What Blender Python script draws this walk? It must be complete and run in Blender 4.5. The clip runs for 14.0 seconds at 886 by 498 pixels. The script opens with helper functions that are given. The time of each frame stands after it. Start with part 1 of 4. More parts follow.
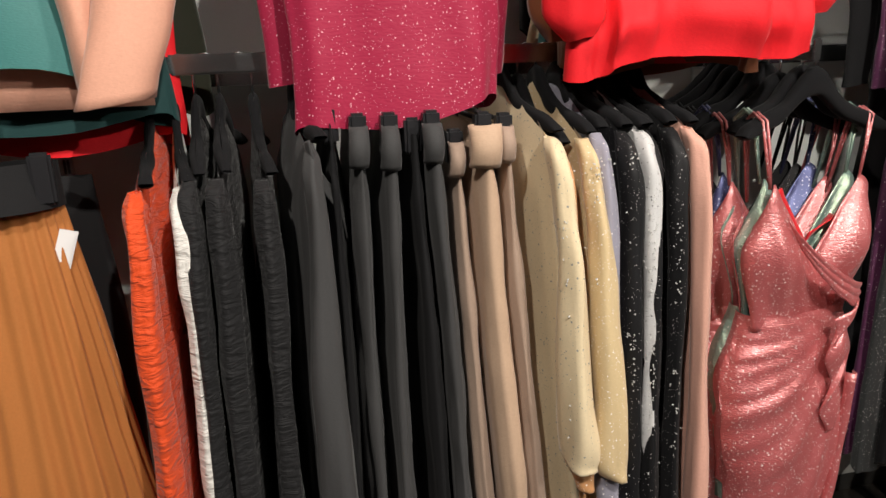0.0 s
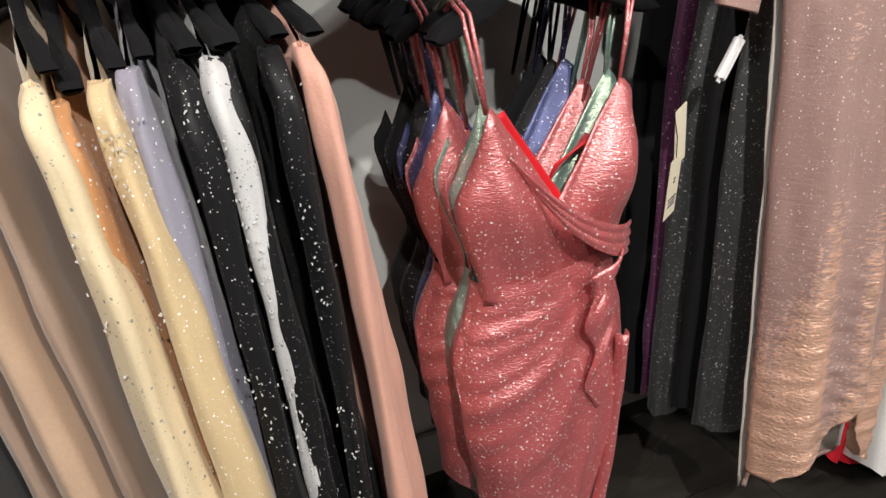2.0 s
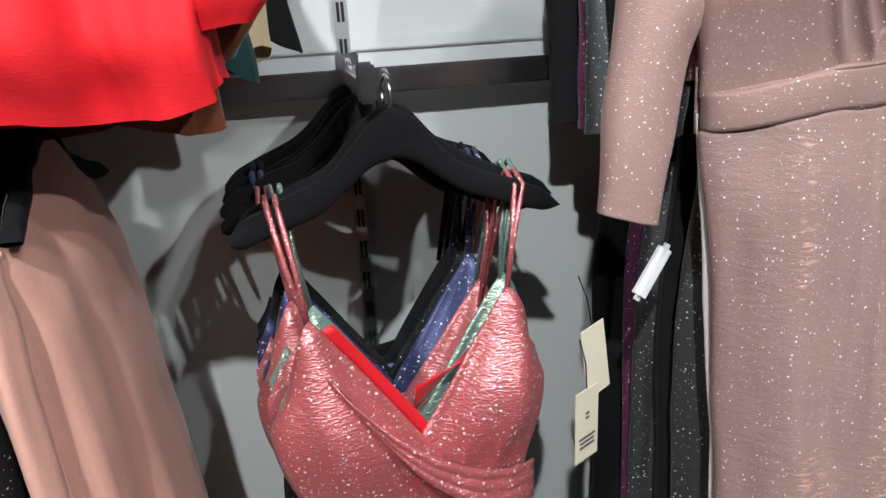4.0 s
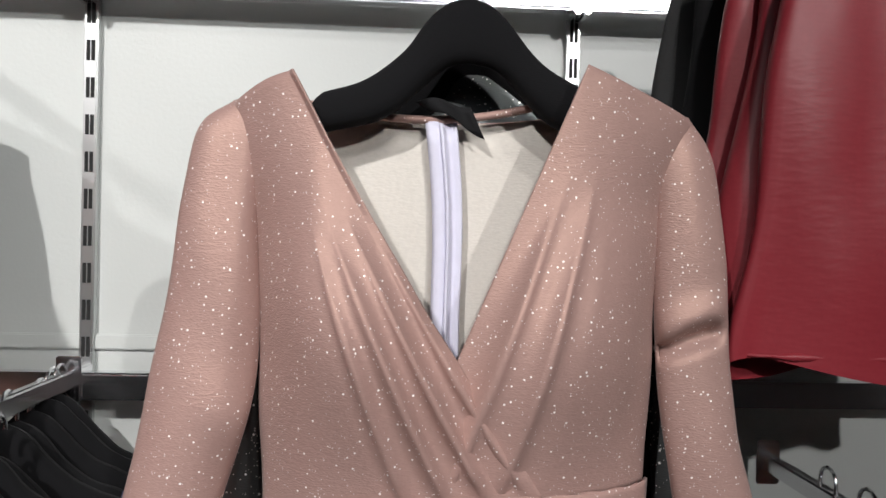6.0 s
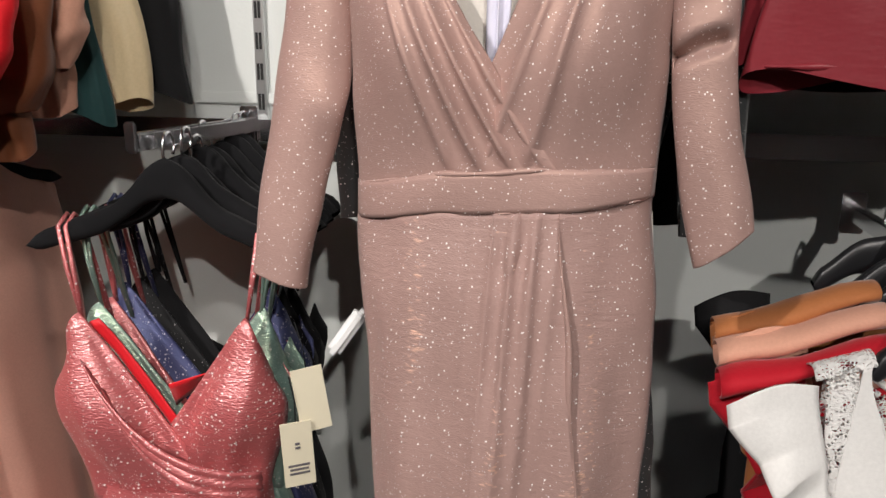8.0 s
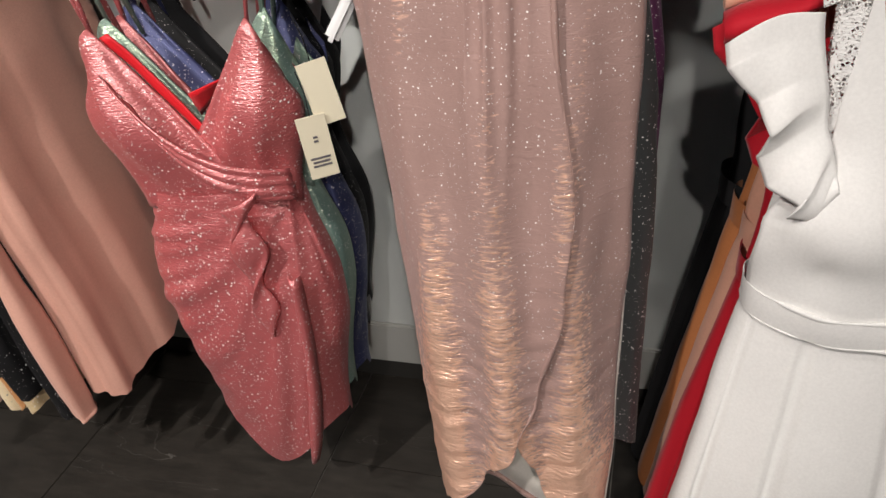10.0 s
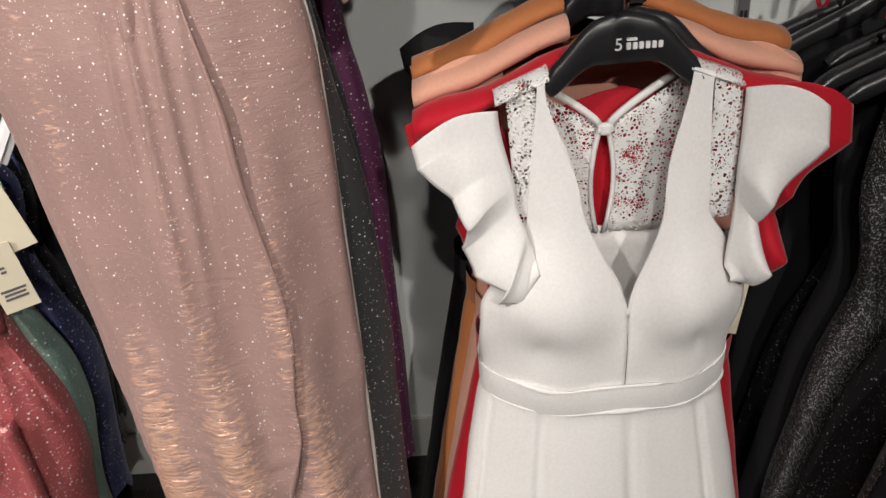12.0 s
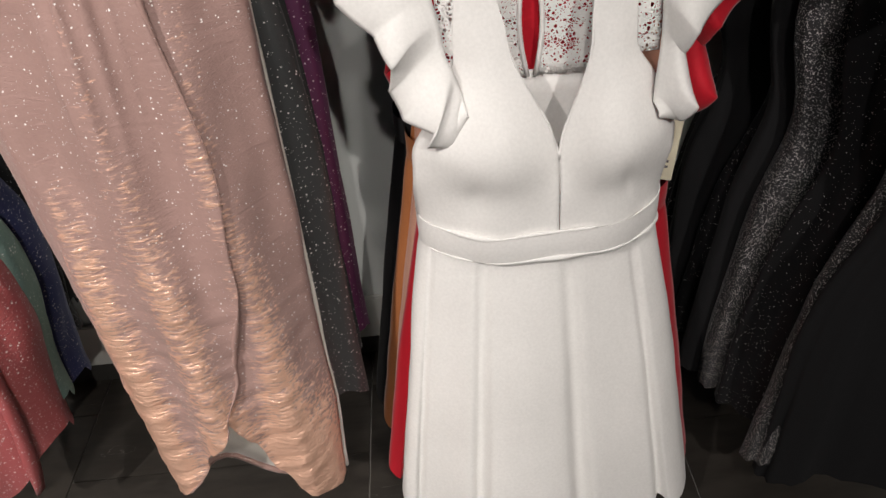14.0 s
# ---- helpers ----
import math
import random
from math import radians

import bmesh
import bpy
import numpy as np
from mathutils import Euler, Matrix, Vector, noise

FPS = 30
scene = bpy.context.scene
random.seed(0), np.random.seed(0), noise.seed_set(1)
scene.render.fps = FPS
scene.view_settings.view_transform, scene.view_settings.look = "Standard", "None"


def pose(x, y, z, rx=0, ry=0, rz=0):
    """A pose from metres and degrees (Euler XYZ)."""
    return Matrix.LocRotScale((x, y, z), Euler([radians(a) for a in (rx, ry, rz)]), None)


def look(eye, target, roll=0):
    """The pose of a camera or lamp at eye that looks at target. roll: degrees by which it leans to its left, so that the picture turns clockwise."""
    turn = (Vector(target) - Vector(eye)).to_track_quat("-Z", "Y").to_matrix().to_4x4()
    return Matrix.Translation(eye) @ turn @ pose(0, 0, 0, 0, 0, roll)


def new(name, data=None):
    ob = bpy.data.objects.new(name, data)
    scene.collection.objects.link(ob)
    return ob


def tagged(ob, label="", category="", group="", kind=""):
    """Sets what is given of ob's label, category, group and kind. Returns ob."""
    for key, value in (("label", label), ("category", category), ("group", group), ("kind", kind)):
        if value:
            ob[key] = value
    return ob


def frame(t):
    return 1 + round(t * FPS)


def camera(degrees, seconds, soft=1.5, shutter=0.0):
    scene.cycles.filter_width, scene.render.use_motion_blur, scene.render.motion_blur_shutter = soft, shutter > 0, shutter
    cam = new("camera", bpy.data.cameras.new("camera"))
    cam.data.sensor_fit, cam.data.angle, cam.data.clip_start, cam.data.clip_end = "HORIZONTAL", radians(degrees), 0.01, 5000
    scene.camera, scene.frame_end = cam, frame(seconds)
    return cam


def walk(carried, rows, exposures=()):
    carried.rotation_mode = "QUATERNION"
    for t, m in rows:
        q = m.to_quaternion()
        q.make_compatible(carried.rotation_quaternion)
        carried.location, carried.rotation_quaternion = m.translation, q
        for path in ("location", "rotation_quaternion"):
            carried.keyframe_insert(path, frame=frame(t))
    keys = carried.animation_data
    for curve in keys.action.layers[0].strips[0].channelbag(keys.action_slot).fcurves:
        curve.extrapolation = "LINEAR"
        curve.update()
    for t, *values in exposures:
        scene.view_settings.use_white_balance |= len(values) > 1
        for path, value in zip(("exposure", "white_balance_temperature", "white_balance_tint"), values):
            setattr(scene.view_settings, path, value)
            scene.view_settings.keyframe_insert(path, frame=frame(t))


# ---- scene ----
cam = camera(63.0, 14.0)
PATH = [
    (0, (-0.227, -1.489, 1.250), (0.212, 0.385, 0.705), -1.8),
    (0.5, (-0.181, -1.336, 1.235), (0.438, 0.482, 0.679), -1.4),
    (1, (-0.062, -1.240, 1.233), (0.631, 0.487, 0.499), -2.1),
    (1.5, (0.130, -1.163, 1.260), (0.833, 0.494, 0.389), -3.6),
    (2, (0.257, -1.177, 1.244), (0.901, 0.484, 0.336), -4.0),
    (2.2, (0.278, -1.173, 1.232), (0.900, 0.488, 0.308), -3.2),
    (4.3, (0.743, -1.087, 1.281), (1.044, 0.83, 0.796), -4.1),
    (4.5, (0.799, -1.083, 1.299), (1.156, 0.838, 0.874), -3.9),
    (5, (0.92, -1.054, 1.348), (1.313, 0.896, 1.139), -1.7),
    (5.5, (1.031, -1.03, 1.414), (1.328, 0.947, 1.355), 0.3),
    (6, (1.137, -1.016, 1.406), (1.249, 0.981, 1.381), 1.4),
    (6.5, (1.219, -1.066, 1.405), (1.099, 0.93, 1.363), 2.7),
    (7, (1.259, -1.113, 1.398), (0.987, 0.866, 1.309), 1.6),
    (7.5, (1.277, -1.153, 1.369), (0.955, 0.808, 1.148), 0.1),
    (8, (1.288, -1.177, 1.31), (0.871, 0.717, 0.823), 0.6),
    (8.5, (1.279, -1.196, 1.251), (0.789, 0.607, 0.537), -1.0),
    (8.7, (1.281, -1.199, 1.24), (0.776, 0.562, 0.438), -2.0),
    (10.8, (1.41, -1.189, 1.238), (0.896, 0.31, 0.019), -11.0),
    (11, (1.405, -1.155, 1.247), (1.0, 0.352, -0.004), -10.5),
    (11.5, (1.458, -1.141, 1.249), (1.229, 0.482, 0.103), -7.5),
    (12, (1.475, -1.115, 1.27), (1.414, 0.58, 0.211), -5.3),
    (12.5, (1.482, -1.11, 1.275), (1.515, 0.617, 0.267), -4.4),
    (13, (1.489, -1.12, 1.267), (1.536, 0.622, 0.286), -5.7),
    (13.5, (1.497, -1.135, 1.228), (1.519, 0.529, 0.12), -8.0),
    (14, (1.519, -1.157, 1.2), (1.501, 0.401, -0.053), -6.5),
]
EXPOSURES = [(0.0, -0.06, 6650, 10), (2.0, -0.08, 6350, 10), (4.5, -0.12, 5700, 7), (5.0, -0.22, 5750, 7), (6.0, -0.32, 6100, 10), (7.0, -0.22, 6250, 10), (8.5, -0.14, 6450, 12), (11.0, -0.1, 6450, 12), (14.0, -0.02, 6450, 12)]
walk(cam, [(t, look(eye, target, roll)) for t, eye, target, roll in PATH], EXPOSURES)

# ---- light: ceiling spots of the shop and a dim surround ----
world = bpy.data.worlds.new("world")
scene.world = world
world.use_nodes = True
world.node_tree.nodes["Background"].inputs[0].default_value = (0.9, 0.95, 1.0, 1)
world.node_tree.nodes["Background"].inputs[1].default_value = 0.02


def spot(x, y, tx, ty, tz, watts, colour=(1.0, 0.94, 0.87), size=70):
    d = bpy.data.lights.new("spot_lamp", "SPOT")
    d.energy, d.color, d.spot_size, d.spot_blend, d.shadow_soft_size = watts, colour, radians(size), 0.5, 0.03
    ob = new("spot_lamp", d)
    ob.matrix_world = look((x, y, 2.66), (tx, ty, tz))
    return ob


SPOTS = [(-0.9, -2.1, -0.4, -0.3, 0.8, 130), (0.3, -2.3, 0.2, -0.4, 0.8, 225), (1.6, -1.6, 0.85, -0.2, 1.05, 33), (1.5, -2.4, 1.5, -0.4, 0.6, 66), (2.3, -3.3, 0.9, -0.2, 0.8, 175)]
for s in SPOTS:
    spot(*s)
# soft fill lamp added for ambient light; no fixture stands for it
panel = bpy.data.lights.new("ambient_fill_lamp", "AREA")
panel.energy, panel.size, panel.color = 4, 1.2, (0.93, 0.97, 1.0)
new("ambient_fill_lamp", panel).matrix_world = look((0.7, -2.6, 2.68), (0.7, -1.2, 0.9))

# ---- materials ----


def material(name):
    m = bpy.data.materials.new(name)
    m.use_nodes = True
    nt = m.node_tree
    return m, nt, nt.nodes["Principled BSDF"]


def node(nt, kind, **inputs):
    n = nt.nodes.new(kind)
    for k, v in inputs.items():
        n.inputs[k.replace("_", " ")].default_value = v
    return n


def mix_colour(nt, fac, a, b):
    n = nt.nodes.new("ShaderNodeMix")
    n.data_type = "RGBA"
    for i, v in ((0, fac), (6, a), (7, b)):
        if isinstance(v, (tuple, float, int)):
            n.inputs[i].default_value = (*v, 1) if isinstance(v, tuple) else v
        else:
            nt.links.new(v, n.inputs[i])
    return n.outputs[2]


def maths(nt, op, a, b=0.0):
    n = nt.nodes.new("ShaderNodeMath")
    n.operation = op
    for i, v in enumerate((a, b)):
        if isinstance(v, (float, int)):
            n.inputs[i].default_value = v
        else:
            nt.links.new(v, n.inputs[i])
    return n.outputs[0]


CLOTHS = set()


def fabric(name, colour, rough=0.8, sheen=0.2, weave=900, weave_depth=0.25, glitter=0.0, flake=150, metal=0.0, foil=None, lace=0.0, foil_amount=0.3, crush=0.0, flake_colour=(0.95, 0.9, 0.88), foil_rough=0.45, painted_gleam=None, flake_size=0.19):
    """Cloth: two scales of tone, woven relief; glitter = share of cells that carry a bright flake."""
    CLOTHS.add(name)
    m, nt, b = material(name)
    co = nt.nodes.new("ShaderNodeTexCoord").outputs["Object"]
    big = node(nt, "ShaderNodeTexNoise", Scale=7.0, Detail=3.0)
    fine = node(nt, "ShaderNodeTexNoise", Scale=260.0, Detail=2.0)
    for n in (big, fine):
        nt.links.new(co, n.inputs["Vector"])
    dark = tuple(c * 0.78 for c in colour)
    light = tuple(min(1, c * 1.12) for c in colour)
    tone = maths(nt, "ADD", maths(nt, "MULTIPLY", big.outputs[0], 0.55), maths(nt, "MULTIPLY", fine.outputs[0], 0.45))
    base = mix_colour(nt, tone, dark, light)
    b.inputs["Roughness"].default_value = rough
    b.inputs["Metallic"].default_value = metal
    b.inputs["Sheen Weight"].default_value = sheen
    b.inputs["Sheen Roughness"].default_value = 0.4
    b.inputs["Specular IOR Level"].default_value = 0.3
    wave = node(nt, "ShaderNodeTexNoise", Scale=weave / 1.6, Detail=1.0)
    stretch = node(nt, "ShaderNodeMapping", Scale=(0.35, 0.35, 1.0))
    nt.links.new(co, stretch.inputs["Vector"])
    nt.links.new(stretch.outputs[0], wave.inputs["Vector"])
    height = wave.outputs[0]
    if crush:
        cr = node(nt, "ShaderNodeTexNoise", Scale=22.0, Detail=4.0, Distortion=1.2)
        mp = node(nt, "ShaderNodeMapping", Scale=(1.0, 1.0, 3.5))
        nt.links.new(co, mp.inputs["Vector"])
        nt.links.new(mp.outputs[0], cr.inputs["Vector"])
        height = maths(nt, "ADD", height, maths(nt, "MULTIPLY", cr.outputs[0], crush * 10))
    bump = node(nt, "ShaderNodeBump", Strength=weave_depth, Distance=0.0012)
    nt.links.new(height, bump.inputs["Height"])
    nt.links.new(bump.outputs[0], b.inputs["Normal"])
    if lace:
        vo = node(nt, "ShaderNodeTexVoronoi", Scale=lace)
        vo.feature = "DISTANCE_TO_EDGE"
        nt.links.new(co, vo.inputs["Vector"])
        flower = node(nt, "ShaderNodeTexNoise", Scale=lace * 0.2, Detail=2.0, Distortion=1.0)
        nt.links.new(co, flower.inputs["Vector"])
        solid = maths(nt, "LESS_THAN", vo.outputs[0], maths(nt, "ADD", -0.14, maths(nt, "MULTIPLY", flower.outputs[0], 0.58)))
        nt.links.new(solid, b.inputs["Alpha"])
    out = b.outputs[0]
    if foil:
        gl = node(nt, "ShaderNodeBsdfGlossy", Roughness=foil_rough)
        gl.inputs["Color"].default_value = (*foil, 1)
        if painted_gleam:
            gl = node(nt, "ShaderNodeBsdfPrincipled", Roughness=foil_rough, Metallic=0.45)
            gl.inputs["Base Color"].default_value = (*foil, 1)
        nt.links.new(bump.outputs[0], gl.inputs["Normal"])
        mx = nt.nodes.new("ShaderNodeMixShader")
        mx.inputs[0].default_value = foil_amount
        if painted_gleam:
            # painted highlights: bright copper streaks, put in by noise, on the lower part of the cloth
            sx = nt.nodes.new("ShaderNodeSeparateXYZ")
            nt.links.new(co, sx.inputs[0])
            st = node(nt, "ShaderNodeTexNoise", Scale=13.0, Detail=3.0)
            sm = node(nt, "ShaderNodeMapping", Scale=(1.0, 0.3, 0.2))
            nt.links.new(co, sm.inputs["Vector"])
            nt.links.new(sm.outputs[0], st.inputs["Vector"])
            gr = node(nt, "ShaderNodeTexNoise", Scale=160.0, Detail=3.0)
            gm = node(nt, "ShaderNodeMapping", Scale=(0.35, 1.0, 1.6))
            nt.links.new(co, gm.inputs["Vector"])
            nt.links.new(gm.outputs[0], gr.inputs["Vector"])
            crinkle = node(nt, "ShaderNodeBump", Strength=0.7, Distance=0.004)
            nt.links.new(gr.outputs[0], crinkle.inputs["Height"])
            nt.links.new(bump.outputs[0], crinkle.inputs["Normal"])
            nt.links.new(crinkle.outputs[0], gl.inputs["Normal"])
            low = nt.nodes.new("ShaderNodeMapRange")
            low.inputs[1].default_value, low.inputs[2].default_value, low.inputs[3].default_value, low.inputs[4].default_value = painted_gleam[0], painted_gleam[1], 0.14, -0.38
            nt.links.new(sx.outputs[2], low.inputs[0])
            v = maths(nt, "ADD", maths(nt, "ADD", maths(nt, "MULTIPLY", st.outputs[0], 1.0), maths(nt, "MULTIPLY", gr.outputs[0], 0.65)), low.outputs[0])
            # the painted gleam is strongest on the round backs of the long folds
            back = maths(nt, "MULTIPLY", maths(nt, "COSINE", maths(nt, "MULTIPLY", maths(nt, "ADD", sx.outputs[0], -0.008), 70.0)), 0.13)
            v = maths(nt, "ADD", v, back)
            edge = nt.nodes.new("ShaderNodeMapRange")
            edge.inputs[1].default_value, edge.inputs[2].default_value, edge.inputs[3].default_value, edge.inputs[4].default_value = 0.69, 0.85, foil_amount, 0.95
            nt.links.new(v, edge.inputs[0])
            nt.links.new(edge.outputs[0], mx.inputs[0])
        nt.links.new(out, mx.inputs[1])
        nt.links.new(gl.outputs[0], mx.inputs[2])
        out = mx.outputs[0]
    if glitter:
        fac = None
        for scale, size, share in ((flake, flake_size, glitter), (flake * 2.7, flake_size * 1.2, glitter * 0.45)):
            vo = node(nt, "ShaderNodeTexVoronoi", Scale=float(scale))
            nt.links.new(co, vo.inputs["Vector"])
            sep = nt.nodes.new("ShaderNodeSeparateColor")
            nt.links.new(vo.outputs["Color"], sep.inputs[0])
            f = maths(nt, "MULTIPLY", maths(nt, "LESS_THAN", vo.outputs["Distance"], size), maths(nt, "LESS_THAN", sep.outputs[0], share))
            fac = f if fac is None else maths(nt, "MAXIMUM", fac, f)
        base = mix_colour(nt, fac, base, flake_colour)
        nt.links.new(maths(nt, "SUBTRACT", rough, maths(nt, "MULTIPLY", fac, rough - 0.25)), b.inputs["Roughness"])
    nt.links.new(base, b.inputs["Base Color"])
    nt.links.new(out, nt.nodes["Material Output"].inputs[0])
    return m


def plain(name, colour, rough=0.5, metal=0.0, grain=0.08, scale=14.0, bump_depth=0.0):
    m, nt, b = material(name)
    co = nt.nodes.new("ShaderNodeTexCoord").outputs["Object"]
    n1 = node(nt, "ShaderNodeTexNoise", Scale=scale, Detail=5.0)
    nt.links.new(co, n1.inputs["Vector"])
    lo, hi = tuple(c * (1 - grain) for c in colour), tuple(min(1, c * (1 + grain)) for c in colour)
    nt.links.new(mix_colour(nt, n1.outputs[0], lo, hi), b.inputs["Base Color"])
    b.inputs["Roughness"].default_value, b.inputs["Metallic"].default_value = rough, metal
    if bump_depth:
        n2 = node(nt, "ShaderNodeTexNoise", Scale=180.0, Detail=3.0)
        nt.links.new(co, n2.inputs["Vector"])
        bp = node(nt, "ShaderNodeBump", Strength=bump_depth, Distance=0.002)
        nt.links.new(n2.outputs[0], bp.inputs["Height"])
        nt.links.new(bp.outputs[0], b.inputs["Normal"])
    return m


M_WALL = plain("white_wall_paint", (0.66, 0.685, 0.665), 0.42, 0, 0.04, 3.0, 0.12)
M_SKIRT = plain("pale_grey_skirting", (0.5, 0.5, 0.47), 0.5)
M_PLINTH = plain("dark_plinth", (0.035, 0.033, 0.03), 0.6)
M_CEIL = plain("dark_ceiling_paint", (0.06, 0.06, 0.065), 0.8)
M_FAR = plain("grey_far_wall_paint", (0.28, 0.275, 0.27), 0.7)
M_CHROME = plain("chrome", (0.75, 0.75, 0.77), 0.2, 1.0, 0.03)
M_STEEL = plain("brushed_steel_upright", (0.55, 0.56, 0.56), 0.35, 0.9)
M_SLOT = plain("dark_slot", (0.015, 0.015, 0.015), 0.8)
M_GROUT = plain("pale_grout", (0.24, 0.23, 0.21), 0.9)
M_VELVET = fabric("black_velvet", (0.004, 0.004, 0.005), 0.95, 0.015, 1500, 0.15)
M_PLASTIC = plain("black_plastic", (0.016, 0.016, 0.018), 0.33, 0, 0.1, 40, 0.05)
M_TAG = plain("cream_card", (0.72, 0.66, 0.5), 0.7)
M_INK = plain("dark_print", (0.12, 0.11, 0.12), 0.7)
M_WHITEPRINT = plain("white_print", (0.75, 0.75, 0.75), 0.5)
M_ZIP = plain("pale_lilac_zip_tape", (0.68, 0.67, 0.8), 0.6, 0, 0.06, 120, 0.2)
M_BEAD = plain("silver_beads", (0.75, 0.75, 0.72), 0.25, 0.25, 0.35, 400)
M_LAMP = plain("black_lamp_housing", (0.02, 0.02, 0.02), 0.4)

M_MAUVE = fabric("rose_gold_glitter_knit", (0.375, 0.242, 0.216), 0.5, 0.12, 1400, 0.35, 0.55, 165, 0.0, (1.0, 0.6, 0.4), 0, 0.05, 0.1, flake_size=0.145)
# foil knit whose spotlight gleam on the lower skirt is painted in as copper streaks
M_MAUVEGLEAM = fabric("rose_gold_foil_knit_with_painted_highlights", (0.375, 0.242, 0.216), 0.5, 0.12, 1400, 0.5, 0.5, 150, 0.0, (1.0, 0.62, 0.45), 0, 0.0, 0.2, foil_rough=0.33, painted_gleam=(0.38, 0.95), flake_size=0.145)
M_PINK = fabric("coral_pink_glitter_lame", (0.47, 0.10, 0.105), 0.45, 0.1, 700, 0.9, 0.75, 120, 0.0, (1.0, 0.5, 0.5), 0, 0.3, 0.08, foil_rough=0.38)
M_RED_LINING = fabric("bright_red_lining", (0.65, 0.012, 0.02), 0.5)
M_SEAGREEN = fabric("sea_green_glitter_lame", (0.16, 0.26, 0.235), 0.42, 0.1, 700, 0.9, 0.5, 130, 0, (0.75, 0.9, 0.65), 0, 0.3, 0.08, foil_rough=0.38)
M_NAVY = fabric("navy_glitter_lame", (0.02, 0.025, 0.075), 0.45, 0.1, 1200, 0.3, 0.55, 150, 0, (0.4, 0.45, 0.9), 0, 0.15)
M_PLUM = fabric("plum_glitter_lame", (0.085, 0.02, 0.06), 0.45, 0.1, 1200, 0.3, 0.35, 150, 0, (0.7, 0.3, 0.6), 0, 0.15)
M_SMOKE = fabric("smoke_grey_glitter_lame", (0.035, 0.037, 0.038), 0.45, 0.1, 1200, 0.3, 0.4, 160, 0, (0.6, 0.65, 0.65), 0, 0.1)
M_BLACKSPARK = fabric("black_sequin_cloth", (0.007, 0.007, 0.008), 0.6, 0.03, 900, 0.3, 0.3, 210, flake_size=0.15)
M_CHARSPARK = fabric("charcoal_lurex_cloth", (0.03, 0.03, 0.032), 0.5, 0.1, 900, 0.4, 0.9, 300, flake_size=0.23)
M_BLACK = fabric("black_crepe", (0.007, 0.007, 0.008), 0.85, 0.03)
M_CHAR = fabric("charcoal_suiting", (0.05, 0.05, 0.051), 0.85, 0.08)
M_BLACKLACE = fabric("black_floral_lace", (0.011, 0.011, 0.012), 0.75, 0.08, 300, 0.9, 0, 150, 0, None, 0, 0, 0.8)
M_ORANGELACE = fabric("orange_red_lace", (0.72, 0.075, 0.015), 0.7, 0.2, 300, 0.9, 0, 150, 0, None, 0, 0, 0.8)
M_WHITELACE = fabric("off_white_lace", (0.72, 0.7, 0.66), 0.7, 0.2, 300, 0.9, 0, 150, 0, None, 0, 0, 0.6)
M_BEIGE = fabric("beige_crepe", (0.52, 0.36, 0.25), 0.8)
M_TAUPE = fabric("taupe_crepe", (0.36, 0.26, 0.2), 0.8)
M_CREAM = fabric("cream_satin_with_beads", (0.74, 0.61, 0.4), 0.55, 0.2, 900, 0.2, 0.32, 110, flake_colour=(0.3, 0.3, 0.27))
M_CREAMPLAIN = fabric("cream_satin", (0.7, 0.56, 0.34), 0.5, 0.2, 900, 0.2)
M_GOLD = fabric("pale_gold_sequin_cloth", (0.64, 0.49, 0.28), 0.5, 0.2, 900, 0.3, 0.4, 150)
M_APRICOT = fabric("apricot_cloth_with_beads", (0.56, 0.28, 0.12), 0.6, 0.2, 900, 0.2, 0.4, 140)
M_LILAC = fabric("lilac_grey_crepe", (0.29, 0.28, 0.34), 0.7, 0.2, 900, 0.2, 0.12, 150)
M_SILVER = fabric("silver_white_beaded_cloth", (0.58, 0.58, 0.58), 0.5, 0.2, 900, 0.3, 0.3, 160, flake_colour=(0.08, 0.08, 0.08))
M_PEACH = fabric("peach_pink_crepe", (0.66, 0.36, 0.28), 0.75)
M_BLAZER = fabric("pale_peach_suiting", (0.66, 0.34, 0.24), 0.75)
M_TEAL = fabric("teal_satin", (0.05, 0.19, 0.18), 0.5)
M_DEEPTEAL = fabric("deep_teal_crepe", (0.012, 0.05, 0.05), 0.75)
M_OLIVE = fabric("dark_olive_crepe", (0.02, 0.022, 0.012), 0.8)
M_RUST = fabric("rust_orange_pleated_cloth", (0.46, 0.17, 0.045), 0.7)
M_BURG = fabric("raspberry_lurex_knit", (0.33, 0.012, 0.05), 0.6, 0.2, 500, 0.4, 0.3, 190, flake_colour=(0.9, 0.5, 0.55))
M_RED = fabric("bright_red_crepe", (0.75, 0.012, 0.02), 0.7, 0.05)
M_BROWN = fabric("chestnut_brown_crepe", (0.2, 0.065, 0.025), 0.7)
M_LEATHER = fabric("dark_red_faux_leather", (0.25, 0.025, 0.035), 0.42, 0.0, 250, 0.25)
M_CRIMSON = fabric("crimson_crepe", (0.47, 0.006, 0.018), 0.75)
M_CAMEL = fabric("caramel_brown_crepe", (0.42, 0.15, 0.05), 0.75)
M_WHITE = fabric("white_scuba_crepe", (0.84, 0.83, 0.81), 0.7, 0.15, 1500, 0.12)
M_LACE = fabric("white_open_lace", (0.84, 0.83, 0.81), 0.75, 0.1, 600, 0.5, 0, 150, 0, None, 230.0)
M_BACKLINING = fabric("ivory_lining", (0.72, 0.68, 0.62), 0.8)


